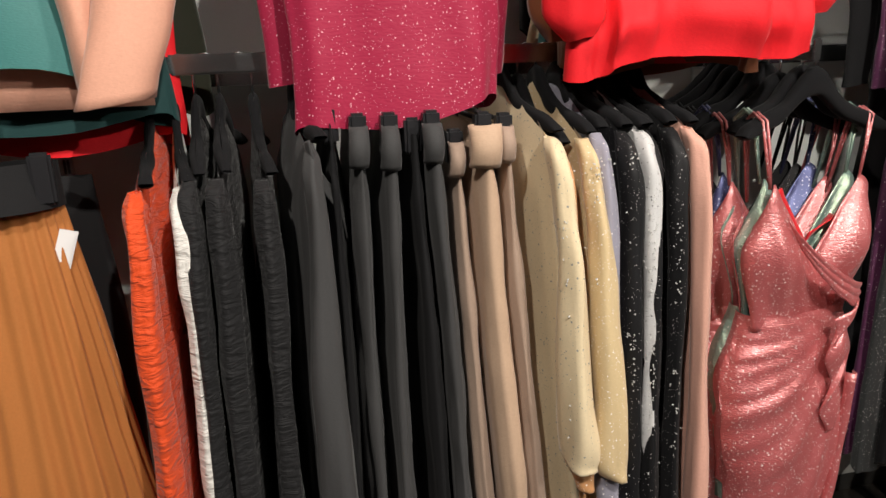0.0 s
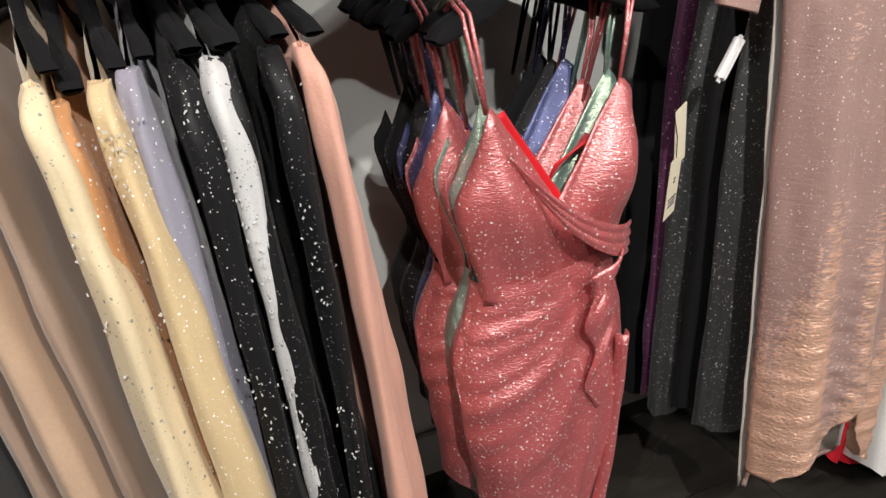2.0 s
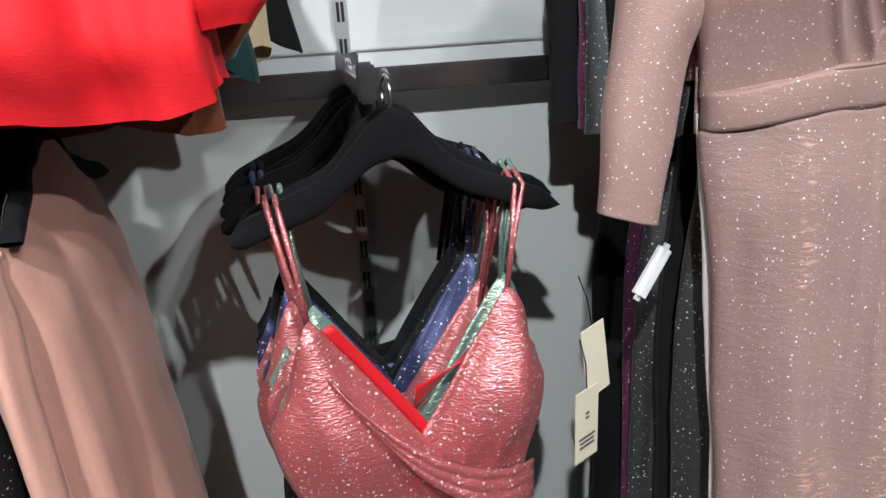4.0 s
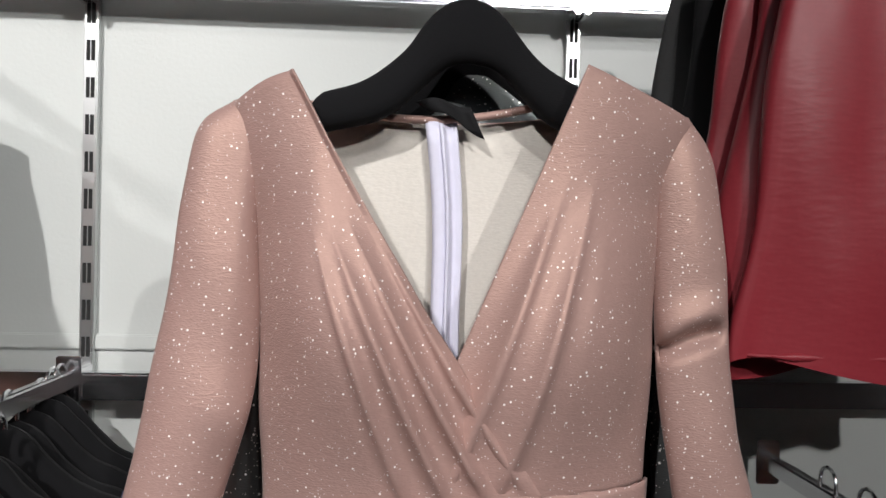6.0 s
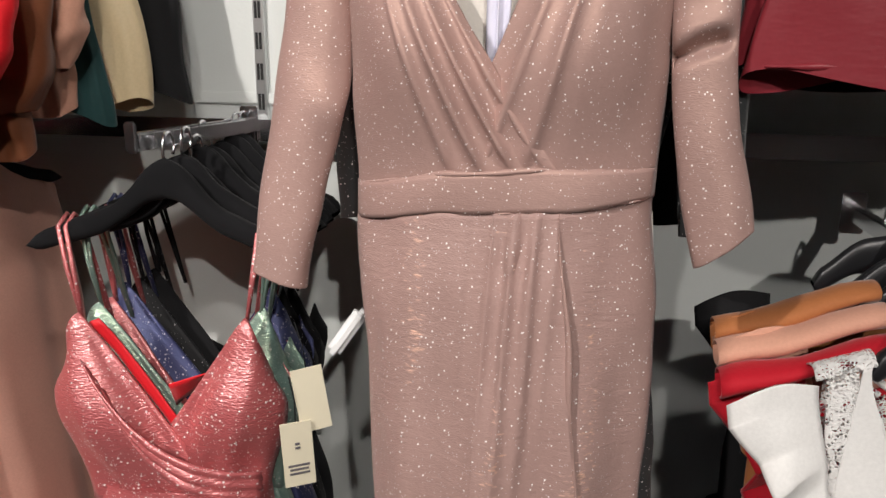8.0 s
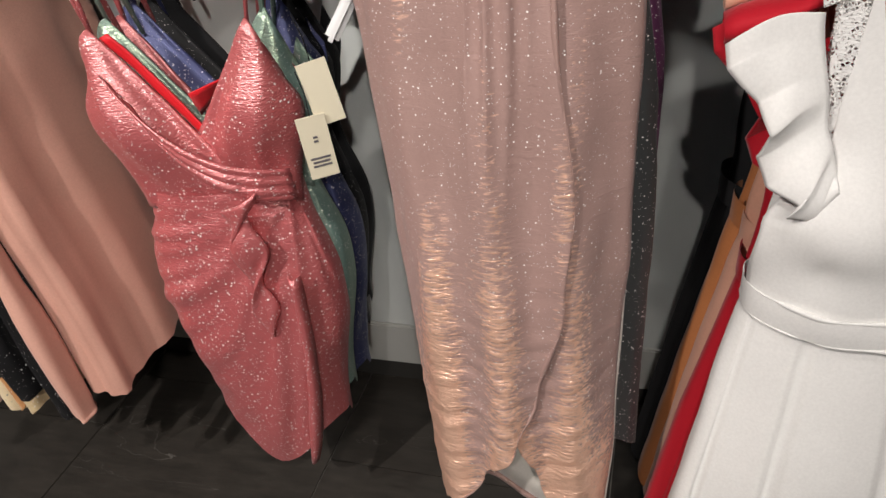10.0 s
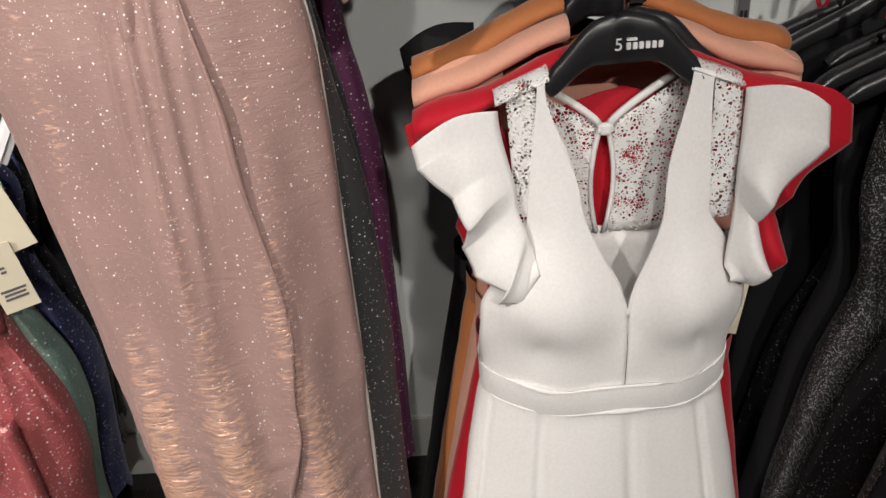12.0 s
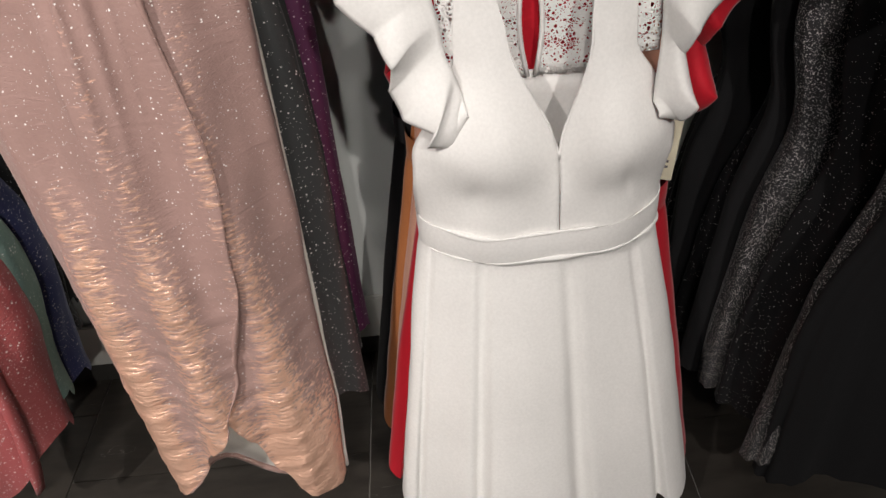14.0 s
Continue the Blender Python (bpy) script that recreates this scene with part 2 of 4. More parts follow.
def tile_material():
    m, nt, b = material("black_slate_tile")
    co = nt.nodes.new("ShaderNodeTexCoord").outputs["Object"]
    info = nt.nodes.new("ShaderNodeObjectInfo")
    mp = node(nt, "ShaderNodeMapping", Scale=(1.0, 4.0, 1.0))
    off = nt.nodes.new("ShaderNodeVectorMath")
    off.operation = "ADD"
    sc = nt.nodes.new("ShaderNodeCombineXYZ")
    nt.links.new(maths(nt, "MULTIPLY", info.outputs["Random"], 40.0), sc.inputs[0])
    nt.links.new(co, off.inputs[0])
    nt.links.new(sc.outputs[0], off.inputs[1])
    nt.links.new(off.outputs[0], mp.inputs["Vector"])
    n1 = node(nt, "ShaderNodeTexNoise", Scale=9.0, Detail=8.0, Roughness=0.65)
    nt.links.new(mp.outputs[0], n1.inputs["Vector"])
    vein = node(nt, "ShaderNodeTexNoise", Scale=2.2, Detail=4.0, Distortion=0.8)
    nt.links.new(mp.outputs[0], vein.inputs["Vector"])
    line = maths(nt, "LESS_THAN", maths(nt, "ABSOLUTE", maths(nt, "SUBTRACT", vein.outputs[0], 0.62)), 0.0012)
    ramp = mix_colour(nt, n1.outputs[0], (0.006, 0.0055, 0.005), (0.058, 0.05, 0.042))
    nt.links.new(mix_colour(nt, maths(nt, "MULTIPLY", line, 0.12), ramp, (0.5, 0.48, 0.44)), b.inputs["Base Color"])
    b.inputs["Roughness"].default_value = 0.42
    bp = node(nt, "ShaderNodeBump", Strength=0.25, Distance=0.003)
    nt.links.new(n1.outputs[0], bp.inputs["Height"])
    nt.links.new(bp.outputs[0], b.inputs["Normal"])
    return m


M_TILE = tile_material()

# ---- mesh helpers ----


def lerp(a, b, t):
    return a + (b - a) * t


def ramp(t, *stops):
    """Smooth value along stops (t, value)."""
    if t <= stops[0][0]:
        return stops[0][1]
    for (a, va), (b, vb) in zip(stops, stops[1:]):
        if t <= b:
            k = (t - a) / (b - a)
            return lerp(va, vb, k * k * (3 - 2 * k))
    return stops[-1][1]


def grid(fn, nu, nv, closed=False):
    """A surface of nu by nv faces from fn(u, v), u and v from 0 to 1."""
    bm = bmesh.new()
    cols = nu if closed else nu + 1
    vs = [[bm.verts.new(fn(i / nu, j / nv)) for i in range(cols)] for j in range(nv + 1)]
    for j in range(nv):
        for i in range(nu):
            k = (i + 1) % cols
            bm.faces.new((vs[j][i], vs[j + 1][i], vs[j + 1][k], vs[j][k]))
    for f in bm.faces:
        f.smooth = True
    return bm


def box(x0, x1, y0, y1, z0, z1, bevel=0.0):
    bm = bmesh.new()
    bmesh.ops.create_cube(bm, size=1)
    for v in bm.verts:
        v.co = (lerp(x0, x1, v.co.x + 0.5), lerp(y0, y1, v.co.y + 0.5), lerp(z0, z1, v.co.z + 0.5))
    if bevel:
        bmesh.ops.bevel(bm, geom=bm.edges[:], offset=bevel, segments=2, affect="EDGES")
    return bm


def pipe(points, radius, sides=10):
    """A round rod along points, closed at both ends."""
    pts = [Vector(p) for p in points]
    bm = bmesh.new()
    rings = []
    side = None
    for i, p in enumerate(pts):
        d = (pts[min(i + 1, len(pts) - 1)] - pts[max(i - 1, 0)]).normalized()
        if side is None:
            side = d.orthogonal().normalized()
        side = (side - d * side.dot(d)).normalized()
        up = d.cross(side)
        rings.append([bm.verts.new(p + radius * (math.cos(a) * side + math.sin(a) * up)) for a in [2 * math.pi * k / sides for k in range(sides)]])
    for a, b in zip(rings, rings[1:]):
        for k in range(sides):
            bm.faces.new((a[k], a[(k + 1) % sides], b[(k + 1) % sides], b[k])).smooth = True
    bm.faces.new(rings[0][::-1])
    bm.faces.new(rings[-1])
    return bm


SHIFT = Vector((0.37, 0.0, 1.13))


def part(name, bm, mat, parent=None, label="", thick=0.0, wrinkle=1.0):
    me = bpy.data.meshes.new(name)
    bmesh.ops.recalc_face_normals(bm, faces=bm.faces[:])
    if wrinkle and mat.name in CLOTHS and len(bm.verts) > 90:
        # soft creases that run mostly downwards
        bm.normal_update()
        for v in bm.verts:
            p = v.co + SHIFT * len(bpy.data.objects)
            v.co += v.normal * wrinkle * (0.0042 * noise.noise(Vector((p.x * 13, p.y * 13, p.z * 5))) + 0.0028 * noise.noise(Vector((p.x * 34, p.y * 34, p.z * 13))))
    bm.to_mesh(me)
    bm.free()
    me.materials.append(mat)
    ob = new(name, me)
    ob.parent = parent
    if thick:
        md = ob.modifiers.new("thickness", "SOLIDIFY")
        md.thickness, md.offset = thick, 0
    return tagged(ob, label) if label else ob


def thing(name, m, label, category, group=""):
    ob = new(name)
    ob.empty_display_size = 0.1
    ob.matrix_world = m
    return tagged(ob, label, category, group)


def structure(name, bm, mat, label="", category=""):
    return tagged(part(name, bm, mat), label, category, "", "structure")


def arc_hook(z0, r=0.02, rise=0.06):
    """Points of a hanger's hook that stands on z0 and opens to one side."""
    pts = [(0, 0, z0), (0, 0, z0 + rise * 0.5), (0, 0, z0 + rise)]
    for k in range(1, 10):
        a = math.pi * 1.25 * k / 9
        pts.append((0, r - r * math.cos(a), z0 + rise + r * math.sin(a)))
    return pts


def add_hanger(root, mat, half=0.2, cx=0.0, flat=0.012, neck=0.0, drop=0.06, thick=0.012, hump=0.036, hook=0.07, arms=0.034):
    """A shaped hanger whose neck stands at z = neck in the root's space: a bell-shaped neck, two sloping arms and a hook, as parts."""
    def body(u, v):
        s = u * 2 - 1
        a = abs(s)
        r = a * half
        bell = 1 - math.exp(-(max(0.0, r - flat) / 0.04) ** 2)
        top = neck - hump * bell - drop * a
        low = top - arms * (1.25 - 0.35 * a) - 0.012 * math.exp(-(r / 0.05) ** 2)
        if a > 0.9:
            k = (a - 0.9) / 0.1
            mid = (top + low) / 2
            top, low = lerp(top, mid, k * k * 0.85), lerp(low, mid, k * k * 0.85)
        ang = v * 2 * math.pi
        c, d = math.cos(ang), math.sin(ang)
        return (cx + half * s, thick * (1 + 0.3 * a) * math.copysign(abs(d) ** 0.7, d) - 0.02 * (r / 0.2) ** 2, lerp(low, top, 0.5 + 0.5 * math.copysign(abs(c) ** 0.7, c)))
    body_part = part("hanger_body", grid(body, 44, 14), mat, root)
    part("hook", pipe([(cx + p[0], p[1], p[2]) for p in arc_hook(neck - 0.005, 0.017, hook)], 0.0022, 8), M_CHROME, root, "chrome wire hook")
    return body_part


def hanger(m, mat=None, label="black velvet hanger on a chrome arm", **kw):
    root = thing("clothes_hanger", m, label, "hanger", "hangers on the rails")
    add_hanger(root, mat or M_VELVET, **kw)
    return root


def hung(half_top, half_low, z_top, z_low, slope=0.08, th=0.03, folds=5, depth=0.012, seed=0, flare=1.0, waist=None, lean=0.0, shoulders=0.9):
    """A closed, hanging body of cloth: u runs round it, v from the shoulder line to the hem."""
    rnd = random.Random(seed)
    ph = [rnd.uniform(0, 6.28) for _ in range(6)]
    def fn(u, v):
        a = u * 2 * math.pi
        c, s = math.cos(a), math.sin(a)
        e = math.copysign(abs(c) ** 0.8, c)
        w = math.copysign(abs(s) ** 0.8, s)
        hw = lerp(half_top, half_low, v ** flare)
        if waist:
            hw -= waist[1] * math.exp(-((v - waist[0]) / 0.13) ** 2)
        zt = z_top - slope * abs(e) ** 1.2
        z = lerp(zt, z_low + 0.012 * math.sin(3 * a + ph[0]), v)
        puff = th * ramp(v, (0, 0.1), (0.04, 0.55), (0.12, 1), (1, 1.25))
        f = depth * ramp(v, (0, 0.1), (0.2, 0.5), (1, 1.3)) * (math.sin(folds * a + ph[1] + 1.2 * v) + 0.5 * math.sin(folds * 2.3 * a + ph[2] - 2 * v))
        return (hw * e + 0.35 * f * c + 0.004 * math.sin(9 * v + ph[3]), (puff + 0.6 * f) * w + lean * v + 0.006 * math.sin(4 * v + ph[4]) * v, z)
    return fn


def sheet(xl, xr, z0, z1, yf):
    """A cloth sheet between edges xl(v) and xr(v), heights z0(u) to z1(u), relief yf(u, v)."""
    return lambda u, v: (lerp(xl(v), xr(v), u), yf(u, v), lerp(z0(u), z1(u), v))


def sleeve_tube(points, radii, flat=0.6, ripple=0.0, seed=0, tilt=0.15):
    """A soft sleeve: an oval tube along points with the given half-widths."""
    pts = [Vector(p) for p in points]
    n = len(pts) - 1
    def fn(u, v):
        k = min(int(v * n), n - 1)
        t = v * n - k
        p0, p1, p2, p3 = pts[max(k - 1, 0)], pts[k], pts[k + 1], pts[min(k + 2, n)]
        p = 0.5 * (2 * p1 + (p2 - p0) * t + (2 * p0 - 5 * p1 + 4 * p2 - p3) * t * t + (3 * p1 - p0 - 3 * p2 + p3) * t ** 3)
        q0, q1, q2, q3 = radii[max(k - 1, 0)], radii[k], radii[k + 1], radii[min(k + 2, n)]
        r = 0.5 * (2 * q1 + (q2 - q0) * t + (2 * q0 - 5 * q1 + 4 * q2 - q3) * t * t + (3 * q1 - q0 - 3 * q2 + q3) * t ** 3)
        a = u * 2 * math.pi
        q = 1 + ripple * math.sin(4 * a + 9 * v + seed) + 0.6 * ripple * math.sin(23 * v + seed + 2 * math.sin(a))
        return (p.x + r * q * math.cos(a), p.y + r * q * flat * math.sin(a), p.z + tilt * v * v * r * math.cos(a))
    return fn

# ---- the place: wall, floor, ceiling ----
UPRIGHTS = (-1.25, -0.6, 0.055, 0.712, 1.369, 1.917, 2.57)
structure("wall_north", box(-2.6, 3.4, 0.0, 0.12, 0.0, 2.7), M_WALL, "white painted shop wall behind the rails", "wall")
structure("wall_south", box(-2.6, 3.4, -4.1, -4.0, 0.0, 2.7), M_FAR, "grey wall across the shop", "wall")
structure("wall_west", box(-2.7, -2.602, -4.1, 0.12, 0.0, 2.7), M_FAR, "grey side wall", "wall")
structure("wall_east", box(3.402, 3.5, -4.1, 0.12, 0.0, 2.7), M_FAR, "grey side wall", "wall")
structure("ceiling", box(-2.7, 3.5, -4.1, 0.12, 2.702, 2.8), M_CEIL, "dark painted shop ceiling", "ceiling")
floor = structure("floor", box(-2.7, 3.5, -4.1, 0.12, -0.1, -0.004), M_GROUT, "black slate tile floor with pale joints", "floor")
structure("baseboard", box(-2.59, 3.39, -0.014, -0.001, 0.052, 0.168, 0.003), M_SKIRT, "pale grey skirting board along the wall", "skirting")
structure("trim_plinth", box(-2.59, 3.39, -0.01, -0.001, 0.0, 0.05), M_PLINTH, "dark plinth strip under the skirting", "plinth")
structure("trim_panel", box(-2.59, 3.39, -0.007, -0.001, 1.245, 1.266, 0.002), M_WALL, "white joint strip between wall panels", "trim")


def upright(x, z0=0.17):
    root = thing("slotted_upright", pose(x, -0.002, 0.0), "steel slotted upright fixed to the white wall", "upright", "slotted uprights")
    post = part("post", box(-0.0092, 0.0092, -0.012, 0.0, z0, 2.5, 0.0015), M_STEEL, root)
    bm = bmesh.new()
    for k in range(46):
        z = 0.2 + 0.05 * k
        if z < z0 + 0.02:
            continue
        for dx in (-0.0032, 0.0032):
            geom = bmesh.ops.create_cube(bm, size=1)["verts"]
            for v in geom:
                v.co = (v.co.x * 0.0044 + dx, v.co.y * 0.002 - 0.0124, v.co.z * 0.027 + z)
    tagged(part("slot", bm, M_SLOT, post, "dark double slots"), kind="stuff")


for ux in UPRIGHTS:
    upright(ux, 1.15 if ux == 1.369 else 0.17)


def crossbar(x0, x1, z, y=-0.05):
    root = thing("crossbar", pose(x0, y, z), "chrome rectangular crossbar between two uprights", "rail", "crossbars")
    w = x1 - x0
    part("tube", box(0.008, w - 0.008, -0.011, 0.011, -0.018, 0.018, 0.003), M_CHROME, root)
    for bx in (0.0, w - 0.012):
        part("bracket", box(bx, bx + 0.012, -0.016, 0.034, -0.025, 0.025, 0.003), M_CHROME, root)


for i, (a, b) in enumerate(zip(UPRIGHTS, UPRIGHTS[1:])):
    if a < 2:
        crossbar(a, b, 1.205)
        crossbar(a, b, 1.735)


def arm(x, z, length, y=-0.063):
    root = thing("display_arm", pose(x, y, z), "chrome face-out arm holding hangers", "arm", "face-out arms")
    part("tube", box(-0.007, 0.007, -length, 0.0, -0.012, 0.012, 0.003), M_CHROME, root)
    part("end_stop", box(-0.009, 0.009, -length - 0.006, -length, -0.014, 0.026, 0.003), M_CHROME, root)
    part("clamp", box(-0.016, 0.016, -0.002, 0.004, -0.03, 0.03, 0.002), M_CHROME, root)


# pink arm, mauve arm, white arm, black arm; upper arms
for x, z, length in ((0.712, 1.215, 0.31), (1.2, 1.66, 0.42), (1.64, 1.115, 0.40), (2.09, 1.115, 0.46), (0.4, 1.735, 0.44), (-0.04, 1.735, 0.4), (-0.54, 1.735, 0.4), (1.62, 1.735, 0.40), (-0.6, 1.205, 0.38)):
    arm(x, z, length)


def side_rail(x0, x1, y, z):
    root = thing("hanging_rail", pose(x0, y, z), "chrome rectangular hanging rail held off the wall by two brackets", "rail")
    w = x1 - x0
    part("tube", box(0, w, -0.007, 0.007, -0.015, 0.015, 0.003), M_CHROME, root)
    for bx in (0.03, w - 0.05):
        part("bracket", box(bx, bx + 0.016, 0.008, -y - 0.01, -0.014, 0.014, 0.003), M_CHROME, root)


side_rail(-0.41, 0.42, -0.312, 1.232)


def ceiling_spot(x, y, tx, ty, tz):
    d = (Vector((tx, ty, tz)) - Vector((x, y, 2.66))).normalized()
    root = thing("ceiling_spotlight", Matrix.Translation((x, y, 2.7)), "black ceiling spotlight above the aisle", "lamp", "ceiling spotlights")
    side = d.orthogonal().normalized()
    up = d.cross(side)
    def can(u, v):
        a = u * 2 * math.pi
        p = Vector((0, 0, -0.04)) - d * (0.10 - 0.135 * v) + 0.042 * (math.cos(a) * side + math.sin(a) * up)
        return p
    part("can", grid(can, 20, 2, True), M_LAMP, root, thick=0.002)
    part("stem", pipe([(0, 0, 0.0), tuple(Vector((0, 0, -0.04)) - d * 0.08)], 0.008), M_LAMP, root)


for s in SPOTS:
    ceiling_spot(*s[:5])

# ---- garments ----


def row_garment(x, mat, name, label, z_top=1.19, z_low=0.32, th=0.016, half=0.19, front=0.0, sleeve=None, sleeve_to=0.66, flare_x=0.05, category="dress", seed=0, clip=False, slope=0.08, collar=None, folds=6, depth=0.007):
    """A garment that hangs edge-on from the rail: its broad side faces along the wall."""
    root = thing(name, pose(x - 0.05, -0.312 - front, 0, 0, 0, 90 + random.Random(seed).uniform(-4, 4)), label, category, "garments on the long rail")
    body = grid(hung(half, half * 1.03, z_top, z_low, slope, th, folds, depth, seed, lean=-flare_x), 56, 40, True)
    part("body", body, mat, root)
    if sleeve:
        r = 0.028
        pts = [(-half + 0.012, 0.0, z_top - slope + 0.006), (-half - 0.012, 0.0, z_top - slope - 0.02), (-half - 0.024, -0.002 - flare_x * 0.1, z_top - slope - 0.1), (-half - 0.03, -flare_x * 0.3, (z_top + sleeve_to) / 2), (-half - 0.03, -flare_x * 0.5, sleeve_to + 0.06), (-half - 0.03, -flare_x * 0.6, sleeve_to)]
        wide = sleeve
        part("sleeve", grid(sleeve_tube(pts, [0.012, r * 0.7, r * 0.8, r * wide * 0.75, r * wide, r * wide * 0.9], 0.62, 0.11, seed), 20, 40, True), mat, root, thick=0.0015)
    if sleeve and mat in (M_CREAM, M_GOLD, M_LILAC, M_SILVER, M_APRICOT, M_BLACKSPARK):
        bead_rnd = random.Random(seed + 40)
        bm = bmesh.new()
        for _ in range(150):
            k = bead_rnd.random()
            zz = lerp(z_top - slope - 0.02, sleeve_to + 0.05, k)
            if math.sin(26 * zz + seed) < -0.35:
                continue
            px = -half - 0.03 - 0.026 * min(1.0, 0.4 + k)
            py = bead_rnd.gauss(0.0, 0.009) - flare_x * 0.5 * k
            m = Matrix.Translation((px + 0.02 * min(1.0, abs(py) / 0.02) ** 2, py, zz)) @ Matrix.Rotation(bead_rnd.uniform(-1, 1), 4, "X") @ Matrix.Diagonal((0.0018, 0.0013, 0.0026, 1))
            bmesh.ops.create_cube(bm, size=1, matrix=m)
        tagged(part("beading", bm, M_BEAD, root, "silver bead embroidery"), kind="stuff")
    if collar:
        part("folded_waist", grid(lambda u, v: (-half * 0.93 - 0.012 * math.sin(v * math.pi) - 0.016 * math.cos(u * 2 * math.pi), (0.021 if mat is M_BEIGE else 0.012) * math.sin(u * 2 * math.pi) + 0.001, z_top + 0.005 - collar * v), 18, 8, True), mat, root, thick=0.002)
    if clip:
        hk = pipe(arc_hook(z_top + 0.012, 0.014, 1.245 - z_top - 0.02), 0.002, 8)
        part("hook", hk, M_CHROME, root, "chrome wire hook")
        bar = part("bar", pipe([(-half * 0.9, 0, z_top + 0.01), (half * 0.9, 0, z_top + 0.01)], 0.004, 8), M_PLASTIC, root)
        for cx in (-half * 0.86, half * 0.86):
            part("clip", box(cx - 0.012, cx + 0.012, -0.012, 0.012, z_top - 0.03, z_top + 0.022, 0.004), M_PLASTIC, bar, "black plastic clip")
    else:
        add_hanger(root, M_VELVET, half=half - 0.012, neck=z_top + 0.03, drop=max(0.02, slope - 0.03), thick=0.007, hook=max(0.015, 1.205 - z_top), arms=0.022)
    return root


row = [
    (-0.345, M_ORANGELACE, "lace_dress", "orange-red lace dress hanging edge-on from the rail", dict(sleeve=1.15, sleeve_to=0.42, z_top=1.15, th=0.02)),
    (-0.312, M_WHITELACE, "lace_dress", "off-white lace dress squeezed beside the orange one", dict(sleeve=0.7, sleeve_to=0.6, z_top=1.15, th=0.014)),
    (-0.28, M_BLACKLACE, "lace_dress", "black lace dress hanging edge-on from the rail", dict(sleeve=1.0, sleeve_to=0.4, z_top=1.16)),
    (-0.245, M_BLACKLACE, "lace_dress", "black lace dress hanging edge-on from the rail", dict(sleeve=1.15, sleeve_to=0.4, z_top=1.16, th=0.02)),
    (-0.195, M_BLACKLACE, "lace_dress", "black lace dress hanging apart from its neighbours", dict(sleeve=1.05, sleeve_to=0.45, z_top=1.155)),
    (-0.135, M_CHAR, "jacket", "charcoal belted long jacket hanging edge-on", dict(z_top=1.17, th=0.03, half=0.2, sleeve=1.9, sleeve_to=0.35, category="jacket", flare_x=0.0, slope=0.05)),
    (-0.09, M_BLACK, "trousers", "black trousers clipped to a hanger", dict(clip=True, z_top=1.15, slope=0.0, half=0.17, category="trousers")),
    (-0.05, M_CHAR, "trousers", "charcoal trousers with folded waist on clips", dict(clip=True, z_top=1.14, slope=0.0, half=0.19, category="trousers", collar=0.055)),
    (-0.013, M_CHAR, "trousers", "charcoal trousers with folded waist on clips", dict(clip=True, z_top=1.14, slope=0.0, half=0.2, category="trousers", collar=0.06)),
    (0.02, M_BLACK, "trousers", "black trousers clipped to a hanger", dict(clip=True, z_top=1.13, slope=0.0, half=0.18, category="trousers")),
    (0.047, M_CHAR, "trousers", "charcoal trousers with folded waist on clips", dict(clip=True, z_top=1.14, slope=0.0, half=0.2, category="trousers", collar=0.055)),
    (0.084, M_TAUPE, "trousers", "taupe trousers clipped behind the beige ones", dict(clip=True, z_top=1.11, slope=0.0, half=0.18, category="trousers", collar=0.05)),
    (0.125, M_BEIGE, "trousers", "beige trousers with wide folded waist on clips", dict(clip=True, z_top=1.135, slope=0.0, half=0.21, th=0.026, category="trousers", collar=0.06)),
    (0.165, M_TAUPE, "trousers", "taupe trousers with folded waist on clips", dict(clip=True, z_top=1.13, slope=0.0, half=0.19, category="trousers", collar=0.05)),
    (0.205, M_CREAM, "evening_dress", "cream satin dress with beaded bell sleeve", dict(sleeve=1.5, sleeve_to=0.6, th=0.022, half=0.2)),
    (0.235, M_APRICOT, "evening_dress", "apricot beaded dress hanging edge-on", dict(sleeve=0.8, sleeve_to=0.55, z_top=1.17)),
    (0.268, M_GOLD, "evening_dress", "pale gold sequin dress with bell sleeve", dict(sleeve=1.45, sleeve_to=0.58, z_top=1.185, th=0.022, half=0.2)),
    (0.302, M_LILAC, "evening_dress", "lilac-grey dress with beaded sleeve", dict(sleeve=1.0, sleeve_to=0.5, z_top=1.19)),
    (0.328, M_BLACKSPARK, "evening_dress", "black sequin dress hanging edge-on", dict(sleeve=0.9, sleeve_to=0.45)),
    (0.35, M_SILVER, "evening_dress", "silver-white beaded dress with narrow sleeve", dict(sleeve=0.65, sleeve_to=0.5, half=0.195)),
    (0.378, M_BLACKSPARK, "evening_dress", "black sequin dress hanging edge-on", dict(sleeve=0.9, sleeve_to=0.4)),
    (0.405, M_BLACKSPARK, "evening_dress", "black sequin dress hanging edge-on", dict(sleeve=0.8, sleeve_to=0.35, half=0.18)),
    (0.435, M_PEACH, "evening_dress", "peach-pink long dress at the end of the rail", dict(sleeve=0.85, sleeve_to=0.36, th=0.03, z_low=0.38, flare_x=0.07, folds=7, depth=0.014)),
]
for i, (x, mat, name, label, kw) in enumerate(row):
    if x > 0.3:
        kw.setdefault("z_low", 0.46)
        kw.setdefault("flare_x", 0.04)
    kw.setdefault("flare_x", 0.0 if x < 0 else 0.04 + 0.05 * x / 0.4)
    row_garment(x, mat, name, label, seed=i + 1, **kw)


flap = thing("belt_flap", pose(-0.165, -0.517, 1.1, 0, 0, 70), "charcoal cloth belt end of the long jacket", "belt")
part("cloth", grid(lambda u, v: (-0.02 + 0.1 * v, 0.012 * math.sin(5 * v) + 0.006 * u, -0.12 * v ** 1.3 + 0.035 * u + 0.01 * math.sin(4 * v)), 8, 20), M_CHAR, flap, thick=0.003)


